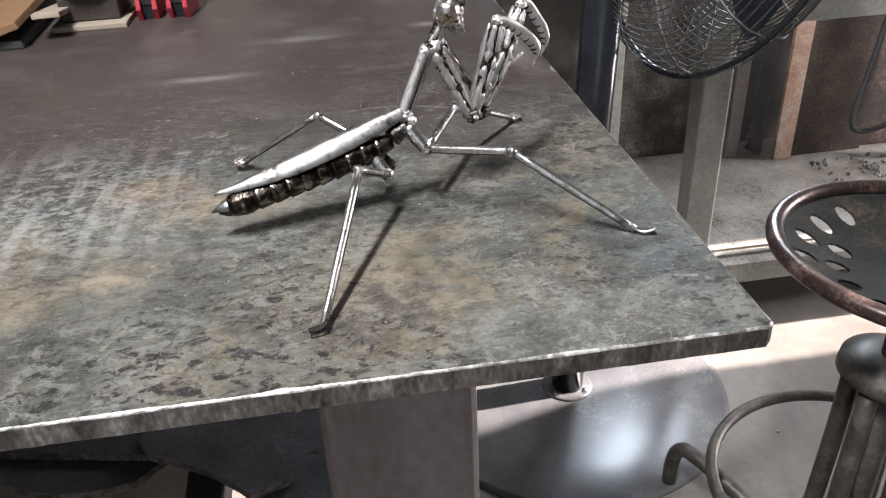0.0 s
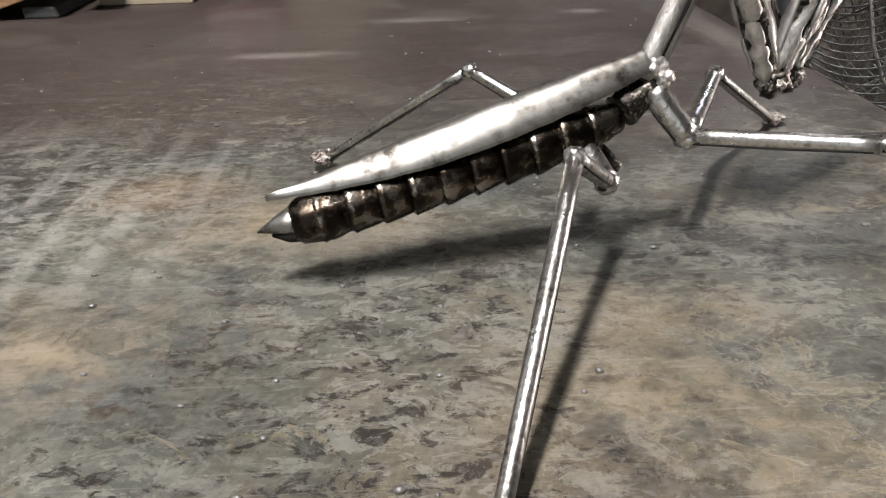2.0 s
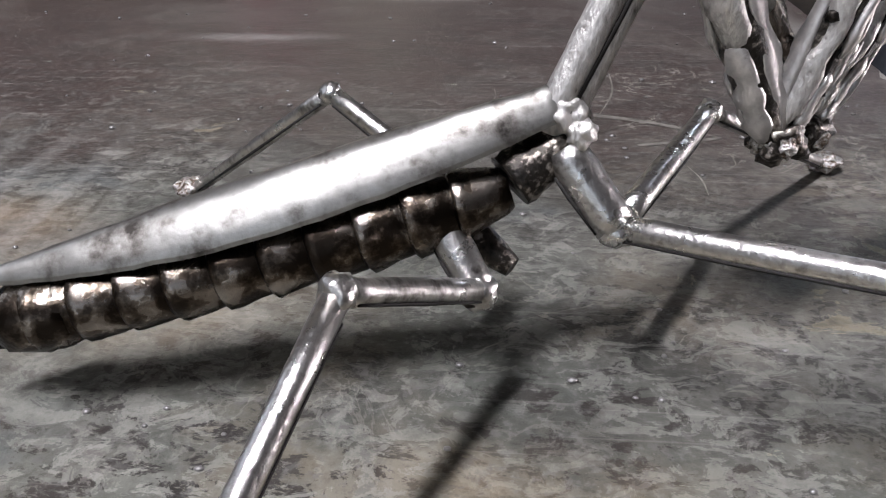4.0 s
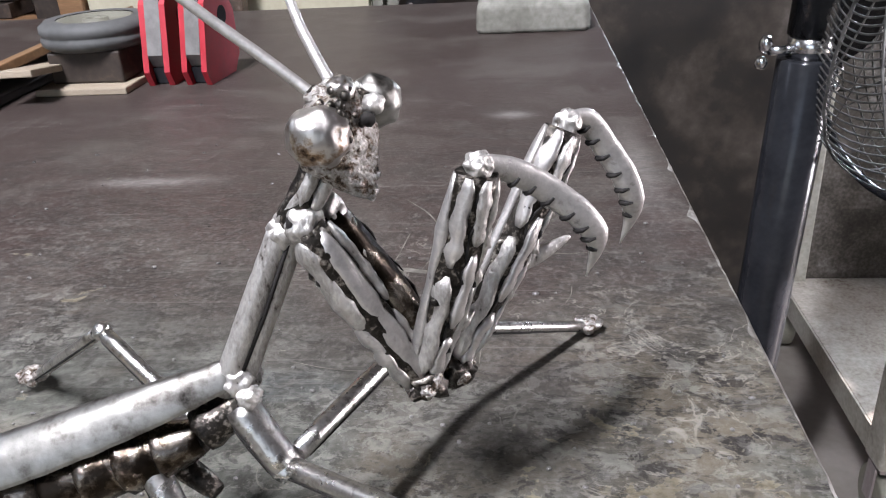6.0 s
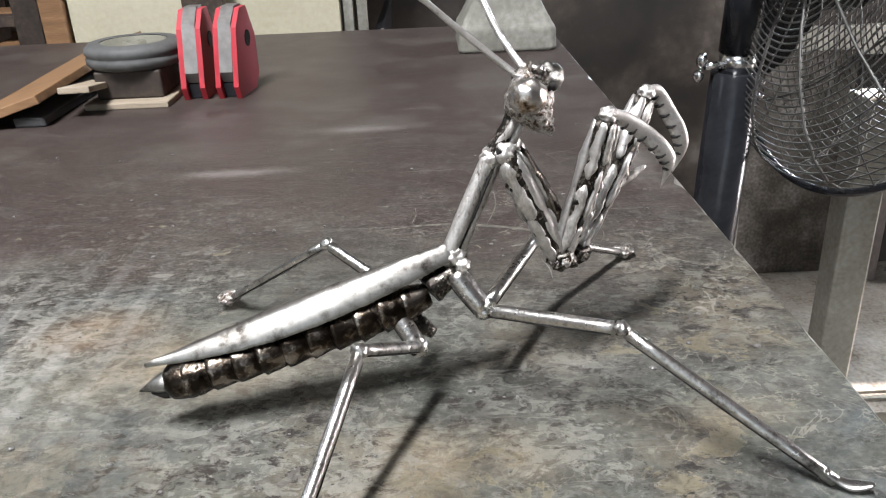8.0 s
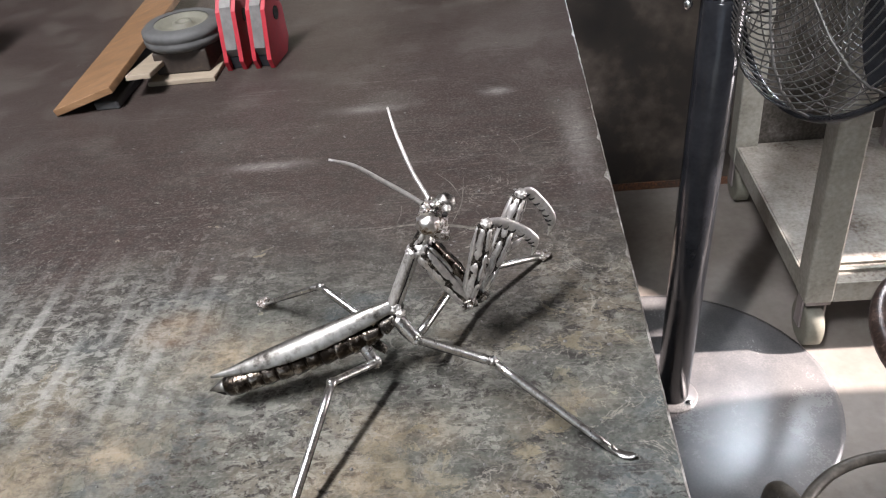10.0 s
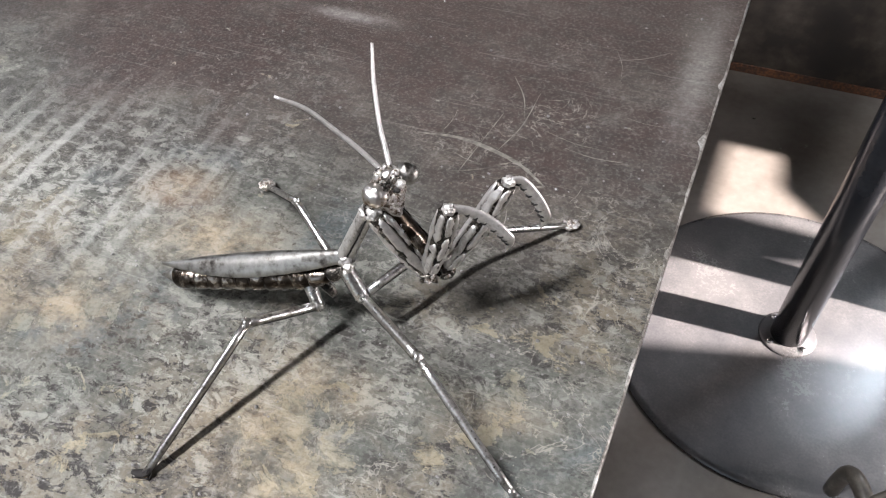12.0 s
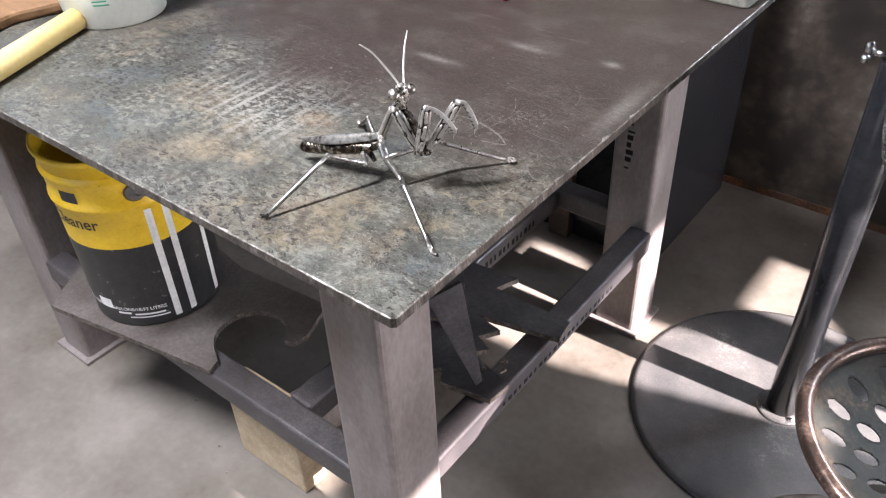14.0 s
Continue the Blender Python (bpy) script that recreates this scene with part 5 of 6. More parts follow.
pail = thing("pail", (-0.862, 0.222, RAILTOP + 0.0117), "yellow and black steel pail with white stripes on a scrap plate", "bucket")
bm = bmesh.new()
PR = lambda z: 0.124 + 0.006 * z / 0.37
prof = [(0.0, 0.004), (0.116, 0.004), (0.120, 0.0), (0.1245, 0.003), (0.1245, 0.009), (PR(0.012), 0.012)]
mats = [1, 1, 1, 1, 1]
for z in (0.06, 0.12, 0.186):
    prof.append((PR(z), z)); mats.append(1)
for z, g in ((0.262, 0.0), (0.266, 0.0035), (0.272, 0.0035), (0.276, 0.0), (0.315, 0.0), (0.319, 0.0035), (0.325, 0.0035), (0.329, 0.0), (0.338, -0.004), (0.352, -0.004), (0.356, 0.004), (0.362, 0.006), (0.368, 0.004), (0.366, -0.001), (0.02, 0.0)):
    prof.append(((PR(z) + g) if z > 0.1 else 0.121, z)); mats.append(0)
lathe(bm, prof, seg=72, mats=mats)
part("body", bm, [YELLOW, PAIL_BLACK], pail)
for a0, z0, z1 in ((-22, 0.012, 0.258), (-8, 0.012, 0.258), (22, 0.012, 0.258)):
    bm = bmesh.new()
    quads = []
    for k in range(5):
        a = radians(a0 + 1.4 * k)
        quads.append([bm.verts.new(((PR(z) + g) * math.cos(a), (PR(z) + g) * math.sin(a), z)) for z, g in ((z0, 0.0005), (z1, 0.0005))])
    for p, q in zip(quads, quads[1:]):
        bm.faces.new((p[0], q[0], q[1], p[1]))
    part("stripe", bm, PRINT_WHITE, pail, "white printed stripe")
bm = bmesh.new()
e = Vector((math.cos(radians(-24)), math.sin(radians(-24)), 0))
lathe(bm, [(0.0, 0.006), (0.012, 0.005), (0.018, 0.0), (0.0, 0.0)], seg=20)
bmesh.ops.transform(bm, matrix=Matrix.Translation(e * (PR(0.3) + 0.0005) + Vector((0, 0, 0.297))) @ e.to_track_quat("Z", "Y").to_matrix().to_4x4(), verts=bm.verts)
part("handle_ear", bm, BARE, pail, "dull metal handle ear")
bm = bmesh.new()
o = e * (PR(0.3) + 0.010)
tube(bm, [o + Vector((0, 0, 0.297)), o * 1.03 + Vector((0.0, 0.012, 0.291)), o * 1.03 + Vector((-0.03, 0.08, 0.262)), Vector((0.085, 0.145, 0.215)), Vector((0.0, 0.172, 0.20))], 0.002, seg=6, steps=5)
part("bail_handle", bm, BARE, pail)


def wrap_text(name, words, size, az, z, material, parent, radius):
    """Printed words bent round a vertical cylinder."""
    cu = bpy.data.curves.new(name, "FONT")
    cu.body, cu.size, cu.extrude, cu.align_x, cu.offset = words, size, 0.0, "RIGHT", size * 0.012
    tmp = new("tmp_text", cu)
    dg = bpy.context.evaluated_depsgraph_get()
    me = bpy.data.meshes.new_from_object(tmp.evaluated_get(dg))
    bpy.data.objects.remove(tmp)
    bm = bmesh.new()
    bm.from_mesh(me)
    bpy.data.meshes.remove(me)
    for v in bm.verts:
        a = radians(az) + v.co.x / radius
        v.co = Vector((radius * math.cos(a), radius * math.sin(a), z + v.co.y))
    ob = mesh_object(name, bm, material)
    ob.parent = parent
    return ob


tagged(wrap_text("printed_word", "Cleaner", 0.034, -58, 0.228, PRINT_BLACK, pail, PR(0.23) + 0.0007), "bold black printed word")
tagged(wrap_text("printed_line", "NET CONTENTS: 5 GALLONS/18.93 LITERS", 0.0105, -27, 0.040, PRINT_WHITE, pail, PR(0.04) + 0.0007), "small white printed line")


def print_bars(parent, rows, radius_of, material, nm="print_bar"):
    for az, z, wide, high in rows:
        bm = bmesh.new()
        cols = []
        n = max(2, int(wide / 3))
        for k in range(n + 1):
            a = radians(az + wide * k / n)
            cols.append([bm.verts.new((radius_of(q) * math.cos(a), radius_of(q) * math.sin(a), q)) for q in (z, z + high)])
        for p, q in zip(cols, cols[1:]):
            bm.faces.new((p[0], q[0], q[1], p[1]))
        part(nm, bm, material, parent)


print_bars(pail, [(-70, 0.031, 12, 0.005), (-55, 0.029, 26, 0.004), (-60, 0.022, 34, 0.003), (-88, 0.040, 14, 0.022)], lambda q: PR(q) + 0.0006, PRINT_WHITE)
print_bars(pail, [(-84, 0.282, 16, 0.022)], lambda q: PR(q) + 0.0006, PRINT_BLACK)

bm = bmesh.new()
box(bm, (-0.655, 0.178, 0.0), (-0.462, 0.236, 0.20), bevel=0.005)
for v in bm.verts:
    v.co += Vector((noise.noise(v.co * 40), noise.noise(v.co * 40 + Vector((5, 0, 0))), 0)) * 0.003
tagged(mesh_object("concrete_block", bm, BLOCK), "rough tan concrete block on the floor under the table", "concrete block")
bm = bmesh.new()
tube(bm, [(-0.578, 0.255, 0.056), (-0.500, 0.62, 0.056)], 0.056, seg=40)
tagged(mesh_object("steel_pipe_offcut", bm, FRAME), "short fat steel pipe lying on the floor", "pipe")

# ---- on the table ----
def magnet(x):
    ob = thing("welding_magnet", (x, 0.70, TOP), "red arrow shaped welding magnet standing on edge on the table", "magnet", "red welding magnets")
    shape = [(-0.030, 0.018), (-0.022, 0.0), (0.040, 0.0), (0.056, 0.020), (0.056, 0.075), (0.034, 0.118), (0.010, 0.118), (-0.012, 0.095)]
    shape = [(a * 0.80, c * 0.70) for a, c in shape]
    turn = Matrix(((0, 0, 1, 0), (1, 0, 0, 0), (0, 1, 0, 0), (0, 0, 0, 1)))
    for x0 in (-0.0115, 0.0065):
        bm = bmesh.new()
        slab(bm, shape, x0, x0 + 0.005, m=turn)
        part("side_plate", bm, RED, ob, "red painted steel side")
    bm = bmesh.new()
    slab(bm, [(a * 0.93 + 0.001, 0.016 + c * 0.83) for a, c in shape], -0.0064, 0.0064, m=turn)
    part("core", bm, BARE, ob, "dull grey metal core")
    bm = bmesh.new()
    slab(bm, [(-0.013, 0.001), (0.034, 0.001), (0.034, 0.015), (-0.016, 0.015)], -0.0064, 0.0064, m=turn)
    part("pole_shoe", bm, BLACK, ob)
    bm = bmesh.new()
    tube(bm, [(-0.0122, 0.02, 0.052), (0.0122, 0.02, 0.052)], 0.008, seg=16)
    part("bolt", bm, BLACK, ob)
    return ob


first = magnet(-0.392)
copy_thing(first, pose(-0.356, 0.698, TOP, 0, 0, -6))
bm = bmesh.new()
box(bm, (-0.492, 0.655, TOP), (-0.412, 0.745, TOP + 0.006), bevel=0.001)
tagged(mesh_object("thin_board", bm, WOOD_PALE), "thin pale square of board lying on the table", "board")
bm = bmesh.new()
box(bm, (-0.484, 0.672, TOP + 0.006), (-0.420, 0.742, TOP + 0.033), bevel=0.002)
tagged(mesh_object("steel_block", bm, RUST), "short dull box of square tube under a wheel", "metal block")
wheel = thing("castor_wheel", (-0.452, 0.708, TOP + 0.033), "grey rubber castor wheel lying flat on a metal block", "wheel")
bm = bmesh.new()
lathe(bm, [(0.032, 0.0), (0.042, 0.0), (0.047, 0.004), (0.0475, 0.009), (0.0463, 0.0105), (0.0463, 0.0125), (0.0475, 0.014), (0.047, 0.019), (0.042, 0.023), (0.032, 0.023)], seg=56)
part("tyre", bm, TREAD, wheel, "grey rubber tyre with a grooved tread")
bm = bmesh.new()
lathe(bm, [(0.0, 0.004), (0.0319, 0.002), (0.0319, 0.0225), (0.029, 0.0225), (0.026, 0.018), (0.012, 0.017), (0.011, 0.022), (0.006, 0.022), (0.006, 0.008), (0.0, 0.008)], seg=40)
part("hub", bm, HUB, wheel, "olive plastic hub with a bore")
bm = bmesh.new()
slab(bm, [(0.0, 0.0), (0.076, -0.004), (0.078, 0.335), (0.0, 0.37)], 0.0, 0.008, m=pose(-0.576, 0.594, TOP + 0.0008, 0, -17, 3))
tagged(mesh_object("wooden_board", bm, WOOD, 0.001), "orange brown wooden board tilted up on scrap on the table", "board")
bm = bmesh.new()
box(bm, (-0.534, 0.602, TOP), (-0.507, 0.86, TOP + 0.0095), bevel=0.002)
for v in bm.verts:
    v.co.x += 0.006 * noise.noise(v.co * 50)
tagged(mesh_object("burnt_offcut", bm, RUBBER), "blackened metal offcut under a board on the table", "scrap metal")
bm = bmesh.new()
box(bm, (-0.014, -0.062, 0), (0.014, 0.062, 0.006), bevel=0.001, m=pose(-0.487, 0.680, TOP + 0.0165, -8, 0, 4))
tagged(mesh_object("wooden_stick", bm, WOOD_PALE), "short flat pale wooden stick on the table", "stick")

mould = thing("plaster_cast", (-0.070, 0.905, TOP), "dirty white flared plaster cast standing near the table edge", "casting")
bm = bmesh.new()
levels = [(0.0565, 0.052, 0.0), (0.058, 0.053, 0.004), (0.057, 0.052, 0.026), (0.053, 0.048, 0.032), (0.046, 0.042, 0.045), (0.036, 0.034, 0.065), (0.031, 0.030, 0.095), (0.034, 0.032, 0.15), (0.03, 0.03, 0.2)]
rings = []
for hx, hy, z in levels:
    rings.append([bm.verts.new((hx * a, hy * b, z)) for a, b in ((-1, -0.9), (-0.9, -1), (0.9, -1), (1, -0.9), (1, 0.9), (0.9, 1), (-0.9, 1), (-1, 0.9))])
for a, b in zip(rings, rings[1:]):
    for k in range(8):
        bm.faces.new((a[k], a[(k + 1) % 8], b[(k + 1) % 8], b[k]))
bm.faces.new(rings[-1]); bm.faces.new(rings[0][::-1])
part("body", bm, CAST, mould, bevel=0.003)

can = thing("steel_can", (-0.800, 0.785, TOP), "ribbed bare steel can standing on the table", "can")
bm = bmesh.new()
prof = [(0.0, 0.0), (0.050, 0.0), (0.051, 0.003)]
for k in range(9):
    z = 0.012 + 0.008 * k
    prof += [(0.0495, z), (0.0508, z + 0.004)]
prof += [(0.0495, 0.11), (0.0515, 0.113), (0.05, 0.116), (0.048, 0.112), (0.048, 0.006), (0.0, 0.006)]
lathe(bm, prof, seg=48)
part("body", bm, BARE, can)

tub = thing("plastic_tub", (-0.862, 0.298, TOP), "white plastic tub with green print standing on the table", "tub")
TR = lambda z: 0.080 + 0.014 * z / 0.16
bm = bmesh.new()
lathe(bm, [(0.0, 0.002), (0.074, 0.002), (0.078, 0.0), (TR(0), 0.003), (TR(0.1), 0.1), (TR(0.15), 0.15), (TR(0.15) + 0.004, 0.152), (TR(0.16) + 0.004, 0.162), (TR(0.16) - 0.002, 0.162), (0.078, 0.006), (0.0, 0.006)], seg=64)
part("body", bm, TUB, tub)
print_bars(tub, [(-52 + 0, 0.040 + 0.006 * k, 17 - (k % 3) * 2, 0.0025) for k in range(9)] + [(-78, 0.055 + 0.005 * k, 20 - (k % 2) * 3, 0.002) for k in range(6)] + [(-8, 0.05, 7, 0.03)], lambda q: TR(q) + 0.0006, GREEN_PRINT)
for k in range(3):
    bm = bmesh.new()
    a = 2 * math.pi * k / 3
    slab(bm, [(0.009 * math.cos(a + t) * r, 0.009 * math.sin(a + t) * r) for t, r in ((-0.8, 1.0), (-0.1, 1.1), (0.7, 1.0), (0.7, 0.6), (-0.1, 0.65), (-0.8, 0.6))], 0.0, 0.0005)
    az = radians(-27)
    e = Vector((math.cos(az), math.sin(az), 0))
    bmesh.ops.transform(bm, matrix=Matrix.Translation(e * (TR(0.06) + 0.0003) + Vector((0, 0, 0.060))) @ e.to_track_quat("Z", "Y").to_matrix().to_4x4(), verts=bm.verts)
    part("recycling_arrow", bm, GREEN_PRINT, tub)
bm = bmesh.new()
tube(bm, [Vector(((TR(0.14) + 0.004) * math.cos(a), (TR(0.14) + 0.004) * math.sin(a), 0.135 - 0.075 * math.sin((a + 2.5) * 1.15) ** 2)) for a in (radians(-140 + 12 * k) for k in range(9))], 0.0012, seg=6)
part("wire_handle", bm, BARE, tub)
pot = thing("paint_pot", (-0.835, 0.468, TOP), "pale blue plastic pot standing on the table", "tub")
bm = bmesh.new()
lathe(bm, [(0.0, 0.0), (0.070, 0.0), (0.073, 0.004), (0.078, 0.12), (0.081, 0.122), (0.081, 0.128), (0.076, 0.128), (0.070, 0.006), (0.0, 0.006)], seg=56)
part("body", bm, BLUE, pot)
bm = bmesh.new()
tube(bm, [(-0.905, 0.372, TOP + 0.0176), (-0.79, 0.073, TOP + 0.0176), (-0.742, -0.052, TOP + 0.0176)], 0.0175, seg=24)
tagged(mesh_object("broomstick", bm, surface("yellow_handle_wood", [(0.3, (0.52, 0.38, 0.13)), (0.7, (0.68, 0.53, 0.24))], scale=14, rough=(0.45, 0.6), bump=0.1)), "round yellow wooden handle lying on the table edge", "handle")
bm = bmesh.new()
slab(bm, [(-0.99, 0.02), (-0.93, 0.06), (-0.955, 0.17), (-0.93, 0.25), (-1.03, 0.28), (-1.10, 0.12)], TOP, TOP + 0.02)
tagged(mesh_object("leather_scrap", bm, WOOD, 0.006), "brown leather scrap lying on the table", "leather")

# weld spatter beads strewn over the plate
bm = bmesh.new()
for k in range(330):
    x, y = -abs(random.gauss(0.0, 0.33)) - 0.012, abs(random.gauss(0.05, 0.25)) + 0.012
    if x < -1.0 or y > 0.95:
        continue
    r = random.choice((0.0005, 0.0006, 0.0008, 0.0009, 0.0013 if random.random() < 0.35 else 0.0007))
    ball(bm, (x, y, TOP + r * 0.3), (r * random.uniform(0.9, 1.6), r, r * 0.7), sub=1, rough=0.2)
tagged(mesh_object("weld_spatter", bm, BARE), "small bright weld spatter beads stuck to the plate", "spatter", "", "stuff")
# long scratches cut through the scale
SCRATCHES = [([(-0.192, 0.3315), (-0.158, 0.3355), (-0.117, 0.326), (-0.089, 0.309)], 0.0016), ([(-0.105, 0.302), (-0.090, 0.309)], 0.0016), ([(-0.120, 0.300), (-0.098, 0.306)], 0.0012),
             ([(-0.123, 0.402), (-0.124, 0.362), (-0.132, 0.330)], 0.0004), ([(-0.141, 0.372), (-0.149, 0.303)], 0.0004), ([(-0.030, 0.052), (-0.018, 0.049)], 0.0016), ([(-0.048, 0.046), (-0.038, 0.053)], 0.0008)]
for k in range(13):
    x, y = random.uniform(-0.20, -0.03), random.uniform(0.25, 0.46)
    a, n = radians(random.choice((70, 82, 95, 110, 20, -15)) + random.uniform(-8, 8)), random.uniform(0.012, 0.055)
    SCRATCHES.append(([(x, y), (x + n * 0.5 * math.cos(a), y + n * 0.5 * math.sin(a)), (x + n * math.cos(a + 0.12), y + n * math.sin(a + 0.12))], random.choice((0.00022, 0.0003, 0.0004))))
for pts, w in SCRATCHES:
    bm = bmesh.new()
    line = smooth_path([(x, y, TOP + 0.0002) for x, y in pts], 8)
    tot = len(line) - 1
    vs = []
    for i, p in enumerate(line):
        d = (line[min(i + 1, tot)] - line[max(i - 1, 0)]).normalized()
        q = Vector((-d.y, d.x, 0)) * w * (0.35 + 0.65 * math.sin(math.pi * (i + 0.5) / (tot + 1))) * (1 + 0.5 * noise.noise(p * 300))
        vs.append((bm.verts.new(p + q), bm.verts.new(p - q)))
    for a, b in zip(vs, vs[1:]):
        bm.faces.new((a[0], b[0], b[1], a[1]))
    part("scratch", bm, PALE_SCRATCH, table, "pale scratch in the plate")

# ---- behind the table ----
bm = bmesh.new()
box(bm, (-0.252, 1.168, 0.0), (-0.240, 1.66, 0.83), bevel=0.002)
tagged(mesh_object("steel_sheet", bm, BLACK), "dark steel sheet standing behind the table", "metal sheet")
bm = bmesh.new()
box(bm, (-0.238, 1.168, 0.0), (-0.213, 1.173, 0.84), bevel=0.001)
box(bm, (-0.238, 1.1735, 0.0), (-0.233, 1.198, 0.84), bevel=0.001)
tagged(mesh_object("angle_iron", bm, FRAME), "upright length of bare angle iron leaning by the table", "angle iron")
bm = bmesh.new()
box(bm, (-0.742, 1.25, 0.721), (-0.305, 1.272, 1.5), bevel=0.003)
tagged(mesh_object("cream_panel", bm, CREAM), "cream painted panel standing on an added black box behind the table", "panel")
# Black box put where only deep shade shows beyond the table
bm = bmesh.new()
box(bm, (-0.744, 1.215, 0.0), (-0.304, 1.60, 0.7205), bevel=0.004)
tagged(mesh_object("void_box", bm, BLACK), "black box added in place of the shaded void behind the table", "cabinet")
bm = bmesh.new()
box(bm, (-0.785, 1.24, 0.0), (-0.746, 1.28, 1.7), bevel=0.003)
tagged(mesh_object("wooden_post", bm, WOOD), "orange brown wooden post behind the table", "post")
bm = bmesh.new()
box(bm, (-0.541, 1.185, 0.0), (-0.478, 1.2145, 1.45), bevel=0.004)
tagged(mesh_object("steel_post", bm, RUST), "dark brown square steel post behind the table", "post")
for x in (-0.300, -0.278):
    bm = bmesh.new()
    box(bm, (x, 1.25, 0.0), (x + 0.016, 1.268, 1.4), bevel=0.002)
    tagged(mesh_object("trim_strip", bm, CAST), "narrow pale strip standing behind the table", "strip", "pale strips beside the panel")
rack = thing("timber_rack", (-1.25, 1.45, 0), "dark timber rack holding odd boards", "rack")
for x in (-0.42, 0.42):
    for y in (-0.14, 0.14):
        bm = bmesh.new()
        box(bm, (x - 0.022, y - 0.022, 0), (x + 0.022, y + 0.022, 1.6), bevel=0.002)
        part("upright", bm, RUST, rack)
for z in (0.55, 0.80, 1.10):
    bm = bmesh.new()
    box(bm, (-0.45, -0.17, z), (0.45, 0.17, z + 0.022), bevel=0.002)
    part("shelf", bm, WOOD, rack)
for k in range(7):
    bm = bmesh.new()
    w = random.uniform(0.25, 0.42)
    box(bm, (-w, -0.035, 0), (w, 0.035, random.uniform(0.014, 0.024)), bevel=0.001)
    ob = mesh_object("stacked_board", bm, random.choice((WOOD, WOOD_PALE, RUST, FRAME)))
    ob.matrix_world = pose(-1.25 + random.uniform(-0.02, 0.04), 1.34 + 0.07 * (k % 3), 0.823 + 0.026 * (k // 3) + 0.0005, 0, 0, random.uniform(-5, 5))
    tagged(ob, "odd length of board lying on the timber rack", "board", "boards on the rack")

# ---- cart ----
cart = thing("shop_cart", (0.470, 1.045, 0), "grey green steel shop cart with a dusty shelf on castors", "cart")
CW, CD = 0.92, 0.60
bm = bmesh.new()
box(bm, (0.007, 0.007, 0.165), (CW - 0.007, CD - 0.007, 0.171), bevel=0.002)
part("lower_shelf", bm, surface("dusty_shelf_paint", [(0.34, (0.10, 0.07, 0.05)), (0.44, (0.22, 0.20, 0.17)), (0.6, (0.34, 0.32, 0.285)), (0.7, (0.42, 0.40, 0.365))], scale=9, rough=(0.7, 0.85), bump=0.2), cart, "dusty steel shelf")
for lo, hi in (((0.055, 0.002, 0.125), (CW - 0.055, 0.006, 0.172)), ((0.002, 0.055, 0.125), (0.006, CD - 0.055, 0.172)), ((0.055, 0.0, 0.675), (CW - 0.055, 0.03, 0.735)), ((0.055, CD - 0.03, 0.675), (CW - 0.055, CD, 0.735))):
    bm = bmesh.new()
    box(bm, lo, hi, bevel=0.0012)
    part("rail", bm, CART, cart)
bm = bmesh.new()
box(bm, (0.06, 0.035, 0.1715), (CW - 0.06, 0.042, 0.178), bevel=0.001)
box(bm, (0.06, 0.058, 0.1715), (CW - 0.06, 0.065, 0.178), bevel=0.001)
part("shelf_ridge", bm, CART, cart)
for x in (0.0, CW - 0.055):
    for y in (0.0, CD - 0.055):
        bm = bmesh.new()
        box(bm, (x, y, 0.125), (x + 0.055, y + 0.055, 0.735), bevel=0.004)
        part("post", bm, CART, cart)
        bm = bmesh.new()
        cx, cy = x + 0.03, y + 0.035
        box(bm, (cx - 0.024, cy - 0.03, 0.115), (cx + 0.024, cy + 0.03, 0.1245), bevel=0.001)
        box(bm, (cx - 0.024, cy - 0.014, 0.045), (cx - 0.020, cy + 0.014, 0.115))
        box(bm, (cx + 0.020, cy - 0.014, 0.045), (cx + 0.024, cy + 0.014, 0.115))
        fork = part("castor_fork", bm, FRAME, cart)
        bm = bmesh.new()
        tube(bm, [(cx - 0.018, cy, 0.0505), (cx - 0.014, cy, 0.0505), (cx + 0.014, cy, 0.0505), (cx + 0.018, cy, 0.0505)], [0.043, 0.0505, 0.0505, 0.043], seg=28)
        part("castor_tyre", bm, HUB, fork, "dusty tan rubber wheel")
SHELF = 0.1715
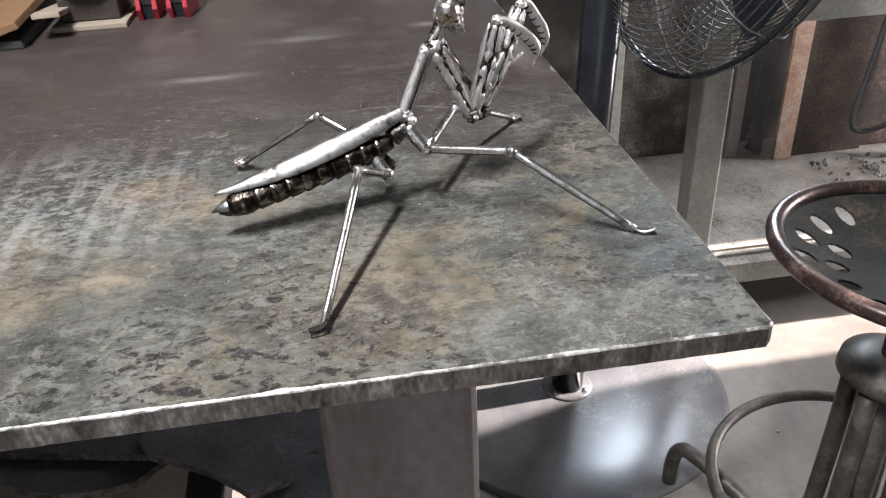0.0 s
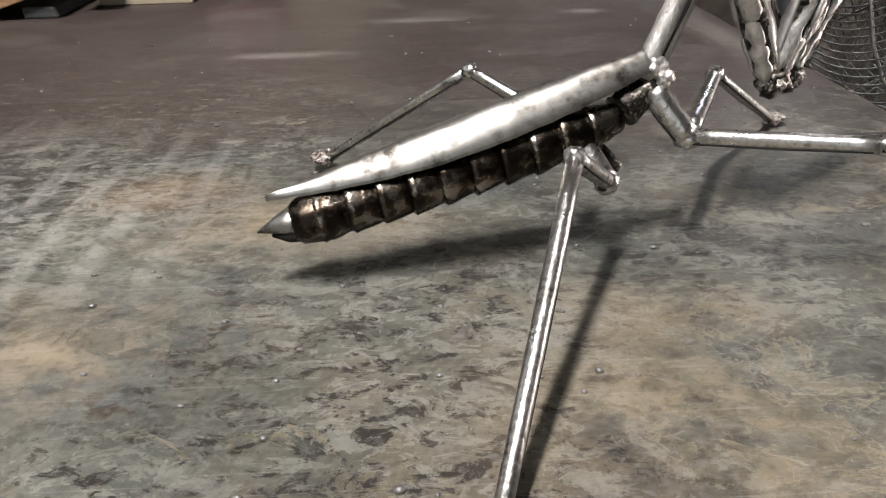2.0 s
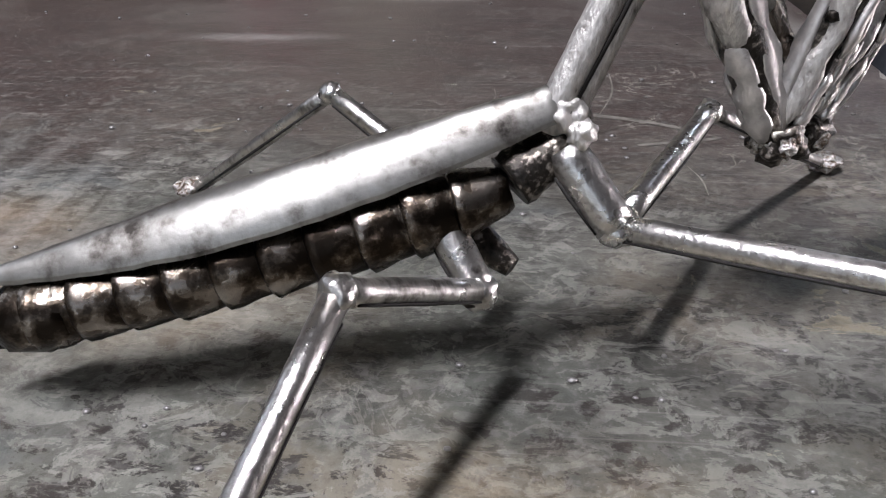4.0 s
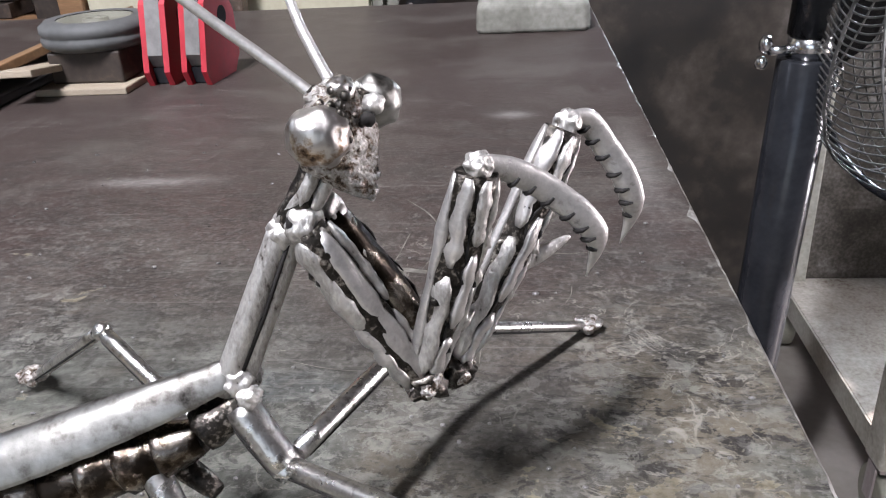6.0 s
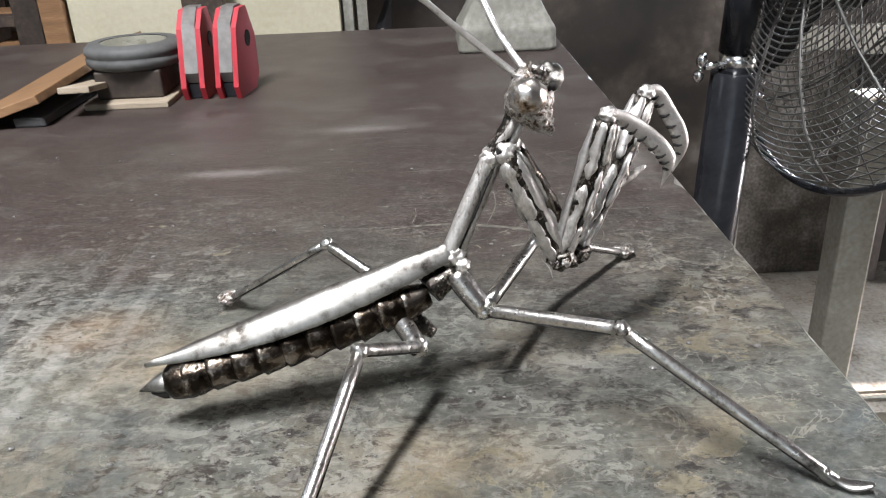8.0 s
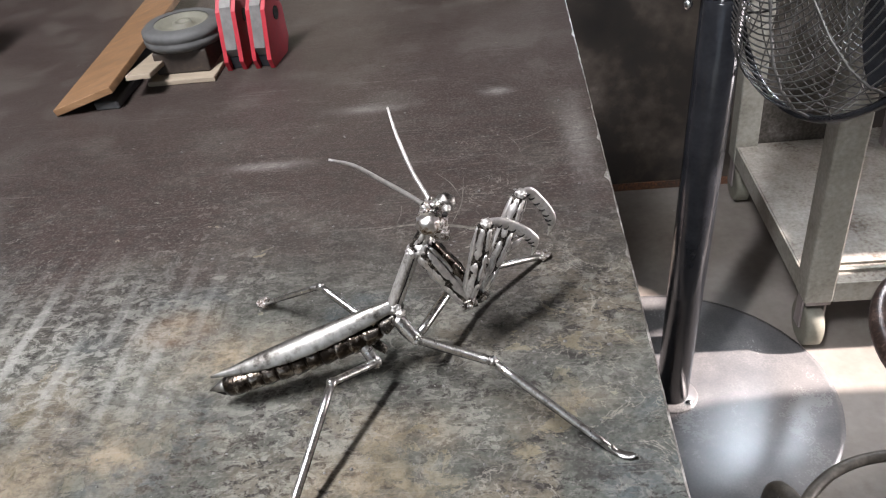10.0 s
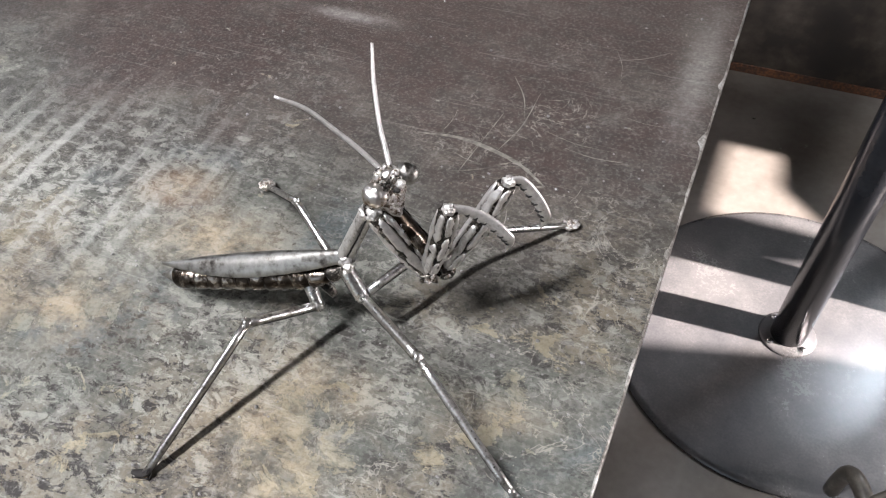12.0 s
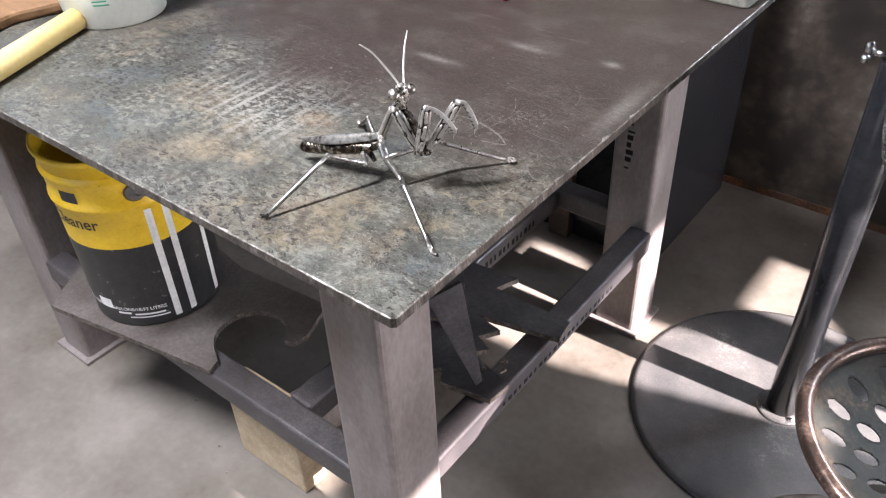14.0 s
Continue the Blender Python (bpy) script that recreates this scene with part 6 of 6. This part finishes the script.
for nm, lo, hi, mt, lab, cat in (
        ("rusty_strip", (0.915, 1.50), (0.962, 1.512), RUST_ORANGE, "flaking orange rusty steel strip standing on the cart shelf", "metal strip"),
        ("rusty_plate", (0.966, 1.515), (1.165, 1.527), RUST, "brown rusty steel plate standing on the cart shelf", "metal plate"),
        ("rusty_plate", (1.175, 1.53), (1.34, 1.542), RUST, "wide brown rusty steel plate standing on the cart shelf", "metal plate"),
        ("steel_bar", (0.800, 1.54), (0.835, 1.566), FRAME, "dull upright steel bar standing on the cart shelf", "metal bar"),
        ("steel_plate", (0.50, 1.60), (0.745, 1.612), surface("blotched_galvanised_sheet", [(0.34, (0.022, 0.019, 0.015)), (0.46, (0.05, 0.044, 0.036)), (0.56, (0.10, 0.09, 0.078)), (0.68, (0.20, 0.19, 0.178))], scale=14, rough=(0.45, 0.6), metal=0.4, bump=0.2), "blotched grey steel sheet standing on the cart shelf", "metal sheet")):
    bm = bmesh.new()
    box(bm, (*lo, SHELF), (*hi, 0.69), bevel=0.001)
    tagged(mesh_object(nm, bm, mt), lab, cat)
bm = bmesh.new()
edge = []
for k in range(17):
    z = 0.50 - 0.03 * k
    edge += [(0.0, z), (-0.012, z - 0.024)]
slab(bm, [(0.035, 0.0), (0.035, 0.515)] + [(0.0, 0.515)] + edge[:-1], 0.0, 0.002, m=Matrix.Translation((0.862, 1.535, SHELF)) @ Matrix(((1, 0, 0, 0), (0, 0, 1, 0), (0, 1, 0, 0), (0, 0, 0, 1))))
tagged(mesh_object("saw_blade", bm, SCRAP), "upright toothed saw blade standing on the cart shelf", "saw")
bm = bmesh.new()
tube(bm, [(1.155, 1.49, 0.69), (1.14, 1.49, 0.52), (1.115, 1.485, 0.36), (1.10, 1.48, 0.27), (1.13, 1.475, 0.24), (1.20, 1.47, 0.26), (1.26, 1.47, 0.33), (1.29, 1.48, 0.69)], 0.007, seg=8, steps=5)
tagged(mesh_object("power_cord", bm, RUBBER), "black power cord hanging under the cart top", "cord")
bm = bmesh.new()
box(bm, (1.215, 1.44, SHELF), (1.245, 1.47, 0.60), bevel=0.004)
tagged(mesh_object("yellow_level", bm, YELLOW), "yellow and black level standing on the cart shelf", "level")
bm = bmesh.new()
for k in range(60):
    x, y = random.uniform(0.98, 1.2), random.uniform(1.30, 1.47)
    ball(bm, (x, y, SHELF + 0.004), random.uniform(0.002, 0.007), sub=1, rough=0.4)
tagged(mesh_object("metal_filings", bm, BARE), "loose metal bits lying on the cart shelf", "filings", "", "stuff")

# small chips on the floor
bm = bmesh.new()
for k in range(160):
    x, y = random.uniform(-1.2, 0.6), random.uniform(-0.4, 1.65)
    r = random.choice((0.0012, 0.0018, 0.0025, 0.004))
    ball(bm, (x, y, r * 0.3), (r * random.uniform(0.7, 1.6), r, r * 0.5), sub=1, rough=0.4)
tagged(mesh_object("floor_debris", bm, CAST), "small pale chips and grit on the floor", "debris", "", "stuff")
